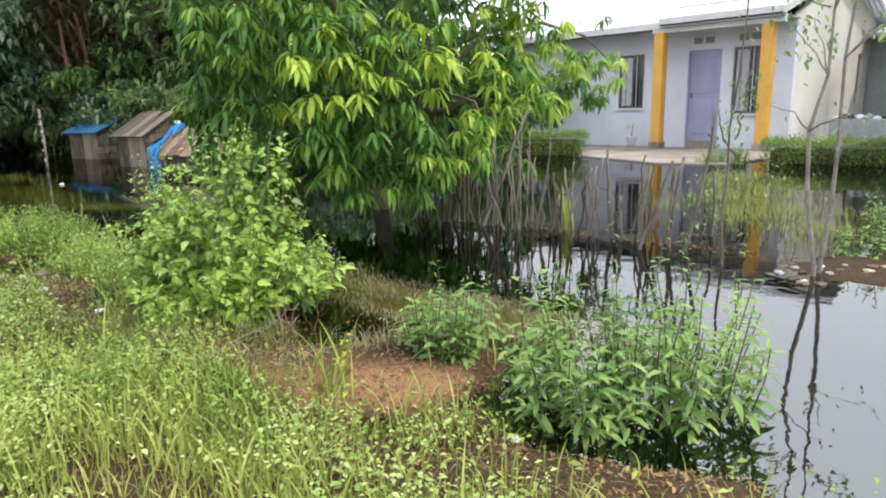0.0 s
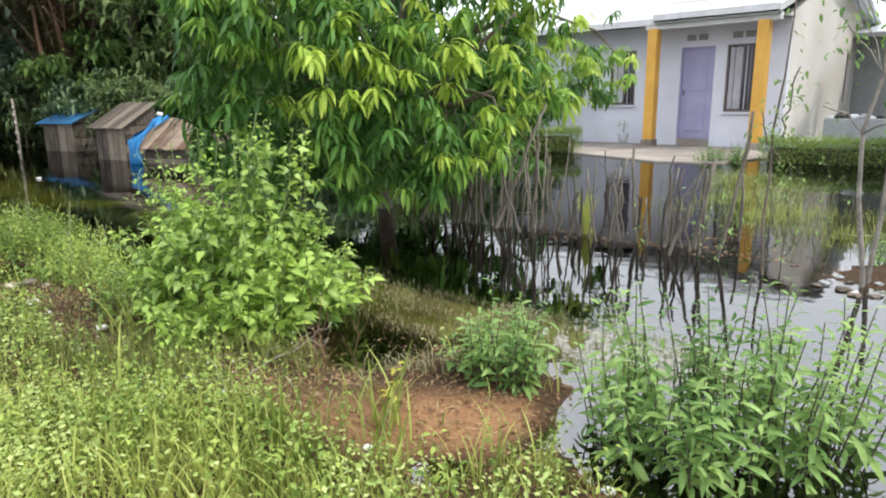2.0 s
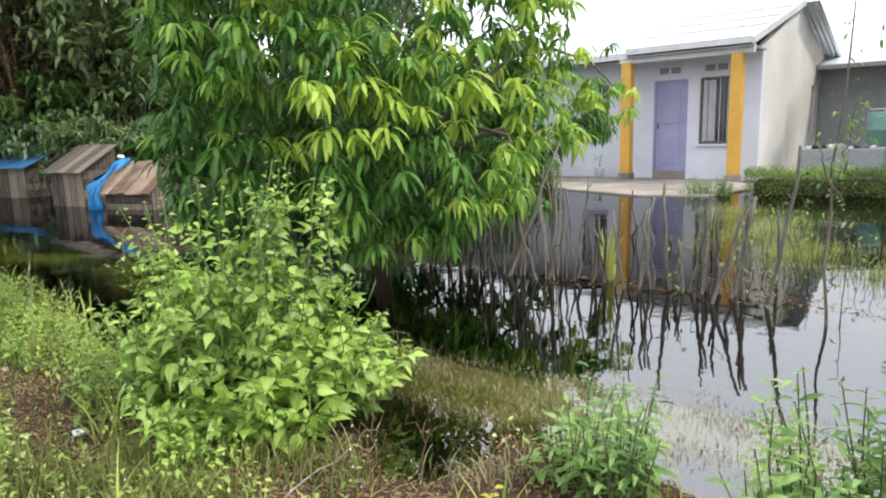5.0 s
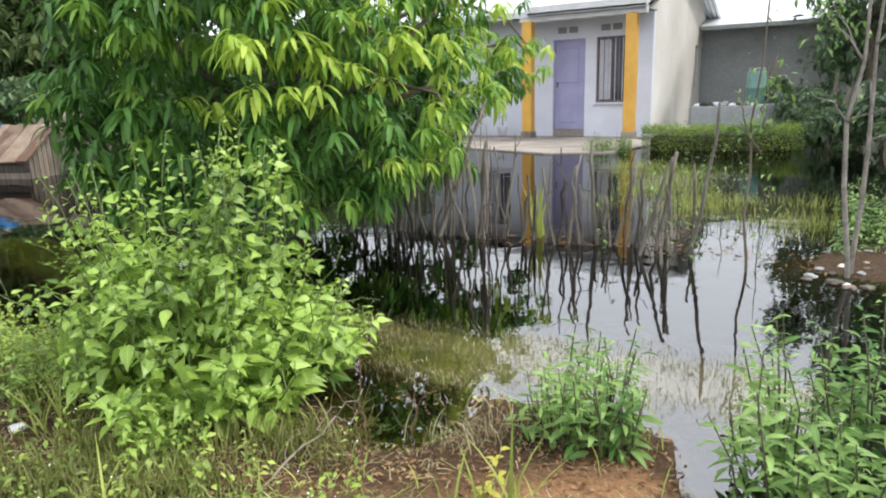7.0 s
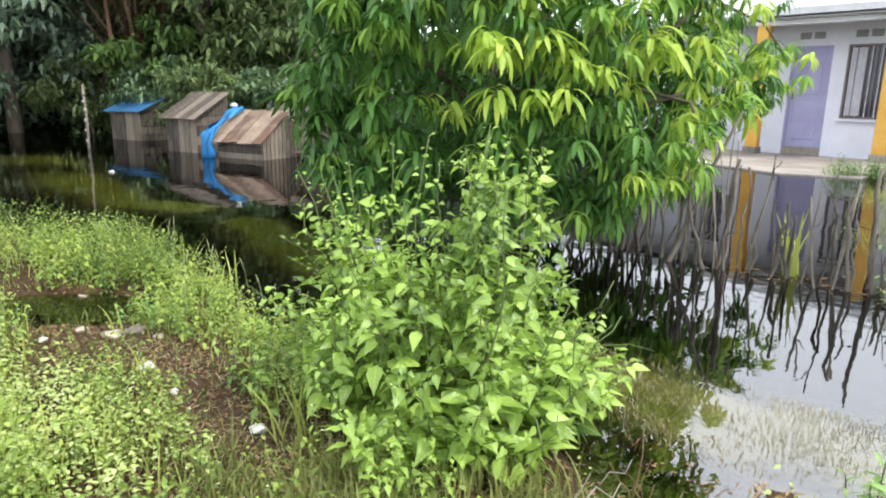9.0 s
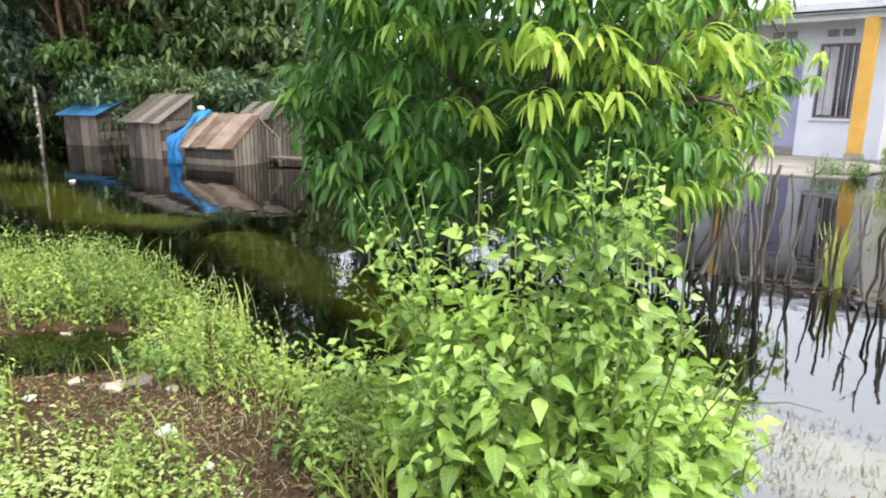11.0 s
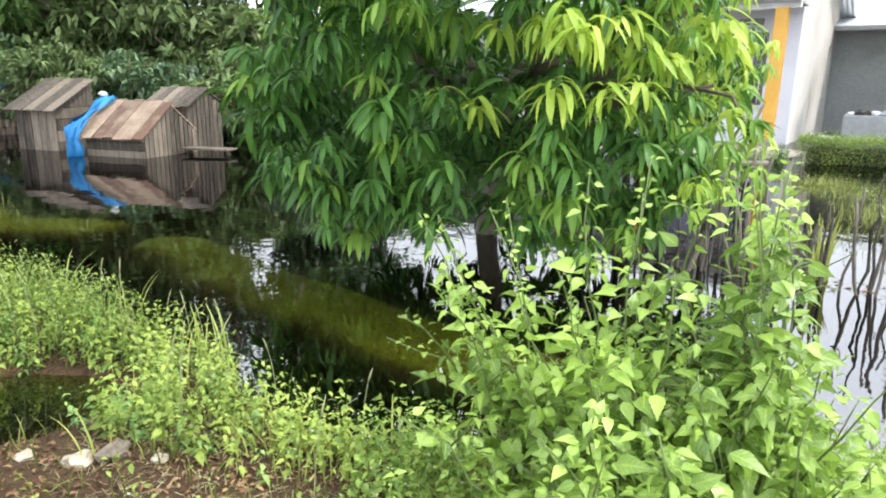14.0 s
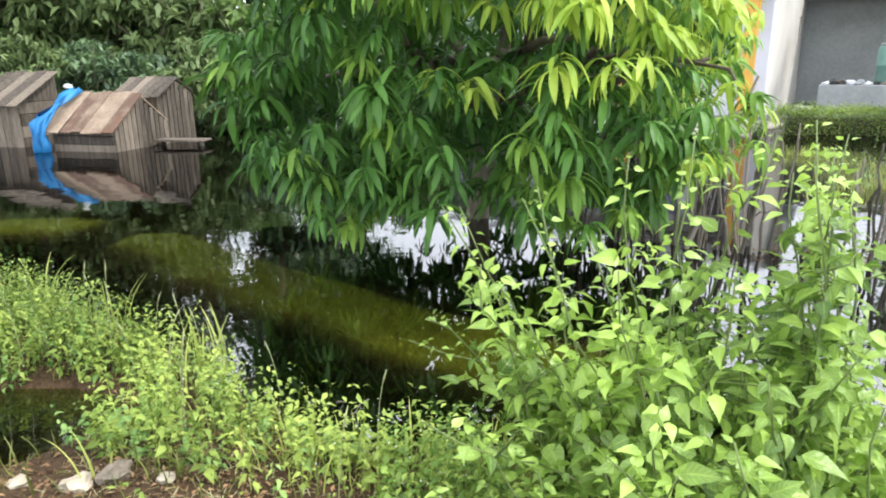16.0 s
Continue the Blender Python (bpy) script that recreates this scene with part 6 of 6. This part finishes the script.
# thin dark weed stems that stand out of the flooded yard
reeds = np.random.default_rng(141)
wiry, sprigs = bmesh.new(), Soup()
for k in range(64):
    u = reeds.uniform(0, 1)
    x, y = 1.6 + 2.1 * u + reeds.normal(0, 0.3), 5.0 + 2.6 * u + reeds.normal(0, 0.45)
    tall = reeds.uniform(0.12, 0.42)
    pts, rad = limb((x, y, -0.2), (x + reeds.normal(0, 0.06), y + reeds.normal(0, 0.06), tall), 0.004, 0.0018, 0.08, 7, 1400 + k)
    tube(pts, rad, 4, wiry)
    n = 9
    pos = np.array(pts)[reeds.integers(3, 7, n)] + reeds.normal(0, 0.015, (n, 3))
    sprigs.add(leaf(0.04, 0.014, 3, 0.9, 0.25), placings(pos, reeds.uniform(0, 6.28, n), reeds.uniform(-0.5, 0.5, n), reeds.normal(0, 0.3, n), reeds.uniform(0.5, 1.3, n)))
marsh = thing("marsh_weeds", (0, 0, 0), "thin dark weed stems with sparse leaves in the flooded yard", "weeds", kind="stuff")
tagged(part("stalk_tangle", wiry, M_DARK_STEM, marsh), kind="stuff")
ob = new("foliage", sprigs.mesh("foliage", M_SHRUB))
ob.parent = marsh
tagged(ob, kind="stuff")

# Pale blades: partly beige grass, partly the mirrored sky put into their colour.
shallow = Soup()
p, g = scatter(110000, -1.0, 1.3, 2.4, 4.6, lambda x, y: np.clip(1 - ridge_gap(x, y) / 0.15, 0, 1) * (land(x, y) < -0.01) * np.clip(1.0 + 0.8 * x, 0, 1) * np.clip(0.6 + 0.6 * wavy(x, y, 9.0, 1.0), 0.1, 1), 53)
p[:, 2] = -0.012
shallow.add(blade(0.032, 0.0035, 2, 0.9), placings(p, g.uniform(0, 6.28, len(p)), g.normal(-0.4, 0.4, len(p)), 0, g.uniform(0.4, 1.2, len(p))))
tagged(new("drowned_grass", shallow.mesh("drowned_grass", M_STRAW)), "pale drowned grass tips breaking the water", "grass", kind="stuff")

dry = Soup()
p, g = scatter(36000, -3.4, 1.2, 1.4, 4.8, lambda x, y: (land(x, y) > -0.04) * np.clip(0.15 + soil_kind(x, y)[0] * 0.15 + 0.9 * np.exp(-(land(x, y) / 0.05) ** 2) * (y < 3.1) + 0.9 * np.exp(-(((x - 0.4) / 0.6) ** 2 + ((y - 1.8) / 0.3) ** 2)) + 0.9 * np.exp(-(((x + 0.7) / 1.1) ** 2 + ((y - 2.5) / 0.28) ** 2)) + 0.8 * np.exp(-(to_line(x, y, TRAIL)[0] / 0.2) ** 2) + 0.9 * np.exp(-(((x + 2.4) / 0.4) ** 2 + ((y - 3.72) / 0.2) ** 2)), 0, 1), 37)
dry.add(leaf(0.019, 0.009, 2, 0.9, 0.35), placings(p + [0, 0, 0.008], g.uniform(0, 6.28, len(p)), g.normal(0, 0.3, len(p)), g.normal(0, 0.5, len(p)), g.uniform(0.4, 1.4, len(p))))
tagged(new("leaf_litter", dry.mesh("leaf_litter", M_DRY)), "dry brown leaf litter on the mud", "leaf litter", kind="stuff")


# ---- litter, pot, floating things ----
for k, (x, y, size) in enumerate([(-1.62, 3.06, 0.026), (-2.2, 3.5, 0.03), (-1.35, 2.75, 0.015), (-0.36, 2.12, 0.016), (-2.0, 3.3, 0.018), (-2.75, 3.7, 0.02), (-0.9, 2.45, 0.015), (0.3, 1.95, 0.018)]):
    z = float(height(np.array([x]), np.array([y]))[0])
    crumple("litter", (x, y, z + size * 0.25), size, M_LITTER, "crumpled white plastic litter lying on the bank", "litter", 300 + k)
for k, (x, y, size, mat) in enumerate([(-2.53, 3.82, 0.042, M_STRAW_PALE), (-2.44, 3.84, 0.045, M_PLANK), (-2.68, 3.86, 0.03, M_STRAW_PALE), (-3.1, 4.51, 0.04, M_STRAW_PALE), (-2.3, 3.78, 0.022, M_STRAW_PALE)]):
    z = float(height(np.array([x]), np.array([y]))[0])
    crumple("stone", (x, y, z + size * 0.12), size, mat, "pale rough stone lying on the trodden bank", "stone", 350 + k, 0.6)
crumple("plastic_bag", (-6.0, 9.7, 0.012), 0.035, M_LITTER, "white plastic bag floating on the flood", "plastic bag", 330)
scrap = np.random.default_rng(52)
for k in range(22):
    x, y, size = 2.0 + 1.0 * scrap.uniform(0, 1), 3.98 + scrap.normal(0, 0.14), scrap.uniform(0.012, 0.034)
    z = max(float(height(np.array([x]), np.array([y]))[0]), 0.0)
    crumple("litter", (x, y, z + size * 0.1), size, (M_STRAW_PALE, M_GREY, M_PLANK, M_GREY, M_PLANK, M_LITTER)[k % 6], "crumpled pale rubbish washed up on the muddy bank", "litter", 380 + k, 0.35)
for k in range(7):
    crumple("floating_litter", (2.2 + rng.uniform(-0.3, 0.7), 3.95 + rng.uniform(-0.2, 0.5), 0.006), rng.uniform(0.02, 0.05), M_PLANK if k else M_FASCIA, "pale scrap floating on the flood water", "litter", 340 + k, 0.25)

pot = thing("plant_pot", (3.9, 16.1, 0.05), "white pot with a small plant at the house wall", "plant pot")
part("pot", tube([(0, 0, 0), (0, 0, 0.2), (0, 0, 0.22)], [0.09, 0.13, 0.14], 14), M_WALL, pot)
part("stem", tube([(0, 0, 0.2), (0.01, 0, 0.5)], [0.012, 0.006], 5), M_STEM, pot)
s = Soup()
s.add(leaf(0.14, 0.05, 3, 0.8), placings(np.tile([0.0, 0.0, 0.42], (12, 1)) + rng.normal(0, 0.05, (12, 3)), rng.uniform(0, 6.28, 12), rng.uniform(-0.3, 0.6, 12), 0, 1.0))
ob = new("leaves", s.mesh("leaves", M_SHRUB))
ob.parent = pot

# twigs and scum on the water along the fence
scum = Soup()
p, g = scatter(2600, 0.4, 3.2, 4.0, 5.8, lambda x, y: np.exp(-((to_line(x, y, [(0.7, 5.55), (1.5, 4.95), (2.3, 4.2)])[0]) / 0.16) ** 2), 41)
p[:, 2] = 0.003
p2, g2 = scatter(380, -0.75, -0.1, 2.75, 3.35, lambda x, y: np.clip(0.5 + wavy(x, y, 14.0), 0, 1) * (land(x, y) < 0.02), 43)
p2[:, 2] = 0.003
p3, g3 = scatter(2600, 1.7, 3.2, 4.8, 6.7, lambda x, y: np.exp(-((to_line(x, y, [(1.75, 4.9), (2.1, 5.4), (2.95, 6.35)])[0]) / 0.13) ** 2) * np.clip(0.4 + wavy(x, y, 7.0), 0.05, 1), 44)
p3[:, 2] = 0.003
flecks = p2
scum.add(leaf(0.016, 0.007, 2, 0.3, 0.1), placings(flecks, g2.uniform(0, 6.28, len(flecks)), g2.normal(0, 0.1, len(flecks)), g2.normal(0, 0.3, len(flecks)), g2.uniform(0.3, 1.1, len(flecks))))
p = np.concatenate([p, p3])
scum.add(leaf(0.042, 0.010, 2, 0.3, 0.1), placings(p, g.uniform(0, 6.28, len(p)), g.normal(0, 0.1, len(p)), g.normal(0, 0.3, len(p)), g.uniform(0.3, 1.5, len(p))))
tagged(new("floating_scum", scum.mesh("floating_scum", M_DRY)), "brown leaves and twigs floating along the fence", "debris", kind="stuff")

crumple("sack", (-5.42, 12.55, 0.84), 0.05, M_LITTER, "small white sack lying on the tarpaulin by a hutch", "sack", 360, 0.9)
pale = thing("garden_wall", (11.0, 13.4, 0.0), "pale green rendered garden wall beyond the hedge", "wall", turn=-30.0)
part("wall", box((3.0, 0.15, 1.35), (1.5, 0, -0.36), bevel=0.01), M_MOSSY, pale)

tuft = Soup()
g = np.random.default_rng(91)
for cx, cy, n in ((-0.33, 2.24, 30), (-0.62, 2.15, 22), (-1.5, 3.0, 16), (-2.75, 5.0, 12), (-2.3, 4.45, 14)):
    pos = np.stack([cx + g.normal(0, 0.05, n), cy + g.normal(0, 0.03, n), np.full(n, 0.03)], 1)
    tuft.add(blade(0.24, 0.009, 5, 1.0), placings(pos, g.uniform(0, 6.28, n), g.normal(0, 0.1, n), 0, g.uniform(0.5, 1.25, n)))
tagged(new("grass_tufts", tuft.mesh("grass_tufts", M_GRASS)), "yellow-green grass tufts on the muddy bank", "grass", kind="stuff")

# broad-leaved herbs standing in patches among the grass
def herb_patch(name, count, x0, x1, y0, y1, keep, tall, size, mat, label, seed):
    """Upright stems with crossing leaf pairs, larger at the foot."""
    p, g = scatter(count, x0, x1, y0, y1, keep, seed)
    s = Soup()
    k = len(p)
    lean, way, h = np.abs(g.normal(0, 0.22, k)), g.uniform(0, 6.28, k), tall * g.uniform(0.45, 1.25, k)
    dx, dy = np.sin(lean) * np.cos(way), np.sin(lean) * np.sin(way)
    shape = leaf(size, size * 0.5, 3, 0.9, 0.3, ovate)
    for j in range(14):
        u = 0.12 + 0.88 * (j // 2) / 6
        pos = p + np.stack([dx * h * u, dy * h * u, h * u], 1) + g.normal(0, 0.006, (k, 3))
        s.add(shape, placings(pos, way + (j // 2) * 1.57 + (j % 2) * math.pi + g.normal(0, 0.4, k), g.uniform(-0.5, 0.35, k) + 0.7 * (u > 0.9), g.normal(0, 0.35, k), g.uniform(0.5, 1.2, k) * (1.05 - 0.55 * u)))
    s.add(blade(1.0, 0.012, 4, 0.25), placings(p, way - math.pi / 2, -0.7 * lean, 0, h))
    tagged(new(name, s.mesh(name, mat)), label, "weeds", kind="stuff")


def bank_patches(x, y):
    pool = np.hypot((x + 3.04) / 0.46, (y - 4.28) / 0.26) > 1
    return (land(x, y) > 0.02) * pool * np.maximum(np.exp(-((land(x, y) - 0.25) / 0.3) ** 2) * np.clip(0.4 + 1.0 * wavy(x, y, 5.0, 1.0), 0.06, 1), np.exp(-(((x + 2.42) / 0.2) ** 2 + ((y - 4.16) / 0.25) ** 2))) * (to_line(x, y, TRAIL)[0] > 0.2)


herb_patch("bank_herbs", 3300, -3.9, -1.55, 3.55, 6.2, bank_patches, 0.20, 0.05, M_WEED, "upright leafy yellow-green herbs on the bank above the flood", 131)
herb_patch("dark_herbs", 1900, -3.9, -1.4, 3.4, 6.2, bank_patches, 0.13, 0.042, M_SHRUB, "low green herbs among the bank weeds", 132)
herb_patch("meadow_herbs", 1500, -2.6, 0.3, 1.45, 2.9, lambda x, y: weedy(x, y) * np.clip(-0.1 + 1.2 * wavy(x, y, 4.5, 3.0), 0, 1) * bare_mud(x, y), 0.10, 0.036, M_WEED, "broad-leaved weeds in patches among the bank grass", 133)
herb_patch("foot_herbs", 190, -1.95, -1.25, 3.0, 3.8, lambda x, y: np.exp(-(((x + 1.56) / 0.2) ** 2 + ((y - 3.42) / 0.2) ** 2)), 0.24, 0.06, M_BUSH, "leafy green shoots crowding the foot of the bush", 134)
herb_patch("mud_herbs", 170, -1.4, -0.9, 2.55, 2.95, lambda x, y: np.exp(-(((x + 1.14) / 0.1) ** 2 + ((y - 2.75) / 0.07) ** 2)), 0.17, 0.05, M_BUSH, "small leafy green clump on the mud below the bush", 135)

thatch = Soup()
p, g = scatter(900, -0.5, 0.05, 2.5, 3.0, lambda x, y: np.exp(-(((x + 0.26) / 0.12) ** 2 + ((y - 2.74) / 0.1) ** 2)), 137)
p[:, 2] = np.maximum(p[:, 2], 0.0)
thatch.add(blade(0.11, 0.003, 4, 1.6), placings(p, g.uniform(0, 6.28, len(p)), g.normal(0, 0.35, len(p)), 0, g.uniform(0.4, 1.2, len(p))))
tagged(new("dead_grass", thatch.mesh("dead_grass", M_STRAW)), "matted pale dead grass at the edge of the dark inlet", "grass", kind="stuff")

# pale seed stalks and dry twigs on the bank
M_STALK = material("pale_stalk", (0.20, 0.24, 0.10), (0.42, 0.43, 0.22), 0.7, 12, 60, 0.2)
stray = np.random.default_rng(97)
stalks = []
while len(stalks) < 22:
    x, y = stray.uniform(-3.8, -1.5), stray.uniform(3.3, 5.3)
    if 0.03 < land(np.array([x]), np.array([y]))[0] < 0.45 and np.hypot((x + 2.95) / 0.5, (y - 4.2) / 0.35) > 1:
        stalks.append((x, y, stray.uniform(0.2, 0.36), stray.uniform(-0.09, 0.09)))
for x, y, tall, bend in (*stalks, (-2.28, 4.75, 0.34, -0.08), (-2.9, 5.05, 0.30, 0.03), (-3.2, 5.1, 0.28, -0.04), (-2.6, 4.95, 0.26, 0.06), (-2.05, 4.35, 0.30, -0.06), (-1.75, 3.95, 0.28, 0.05), (-0.55, 2.16, 0.2, -0.12), (-0.48, 2.12, 0.17, 0.05), (-0.32, 2.1, 0.16, 0.1), (-0.78, 2.2, 0.22, -0.1)):
    z = float(height(np.array([x]), np.array([y]))[0])
    stalk = thing("grass_stalk", (x, y, z), "pale arching seed stalk rising from the bank weeds", "grass stalk", "seed stalks")
    turn = stray.uniform(0, 6.28)
    pts = []
    for k in range(11):
        lean = 0.06 + (4.5 + 9.0 * abs(bend)) * abs(bend) * (k / 10) ** 3
        step = tall / 10 if k else 0.0
        last = pts[-1] if pts else (0.0, 0.0, 0.0)
        side = step * math.sin(lean) * (1 if bend > 0 else -1)
        pts.append((last[0] + side, last[1] + 0.3 * side * math.sin(turn), last[2] + step * math.cos(lean)))
    part("stem", tube(pts[:9], [0.0019 - 0.00012 * k for k in range(9)], 5), M_STALK, stalk)
    part("seed_head", tube(pts[8:], [0.0011, 0.0027, 0.0007], 6), M_STALK, stalk)
for k, (x, y, turn) in enumerate(((-1.75, 4.12, 25.0), (-1.95, 4.2, -15.0), (-0.75, 2.68, 40.0))):
    z = float(height(np.array([x]), np.array([y]))[0])
    twig = thing("dry_twig", (x, y, z + 0.012), "dry pale branching twig lying on the bank", "twig", "dry twigs", turn=turn)
    p, r = limb((-0.2, 0, 0.0), (0.22, 0.02, 0.05), 0.004, 0.0015, 0.08, 8, 820 + k)
    part("stem", tube(p, r, 5), M_TRUNK, twig)
    for j in (2, 4, 5):
        q, r2 = limb(p[j], (p[j][0] + 0.09, p[j][1] + 0.05 * (-1) ** j, p[j][2] + 0.05), 0.0022, 0.001, 0.1, 4, 840 + 5 * k + j)
        part("branch", tube(q, r2, 4), M_TRUNK, twig)

# small yellowed seedling on the orange mud and bare twigs at the edge of the dark inlet
M_YELLOWED = leaf_material("yellowed_leaf", (0.34, 0.36, 0.04), (0.66, 0.62, 0.12), 0.5, 0.35)
seedling = thing("seedling", (-0.3, 2.36, 0.05), "small yellowed seedling with paired leaves on orange mud", "seedling")
pts, rad = limb((0, 0, -0.02), (0.015, 0.0, 0.15), 0.0025, 0.001, 0.08, 6, 905)
part("stem", tube(pts, rad, 5), M_STEM, seedling)
for k in range(16):
    s = Soup()
    s.add(leaf(0.05 - 0.0015 * k, 0.016, 3, 0.9, 0.25), placings(np.array(pts[min(k // 3, 5)]) + [0, 0, 0.012], k * 2.0, 0.35, 0.1, 1.0))
    ob = new("leaf", s.mesh("leaf", M_YELLOWED))
    ob.parent = seedling
for k, (x, y, tx, tall) in enumerate(((-0.58, 2.66, -0.03, 0.3), (-0.5, 2.62, 0.05, 0.24), (-0.64, 2.6, 0.03, 0.2))):
    z = float(height(np.array([x]), np.array([y]))[0])
    twig = thing("bare_twig", (x, y, z), "bare reddish twig standing at the water's edge", "twig", "standing twigs")
    p, r = limb((0, 0, -0.03), (tx, 0.02, tall), 0.003, 0.0012, 0.08, 7, 910 + k)
    part("stem", tube(p, r, 5), M_PALM, twig)
    for j in (2, 3, 4, 5):
        q, r2 = limb(p[j], (p[j][0] + 0.05 * (-1) ** j, p[j][1] + 0.02, p[j][2] + 0.06), 0.0016, 0.0008, 0.1, 4, 930 + 6 * k + j)
        part("branch", tube(q, r2, 4), M_PALM, twig)
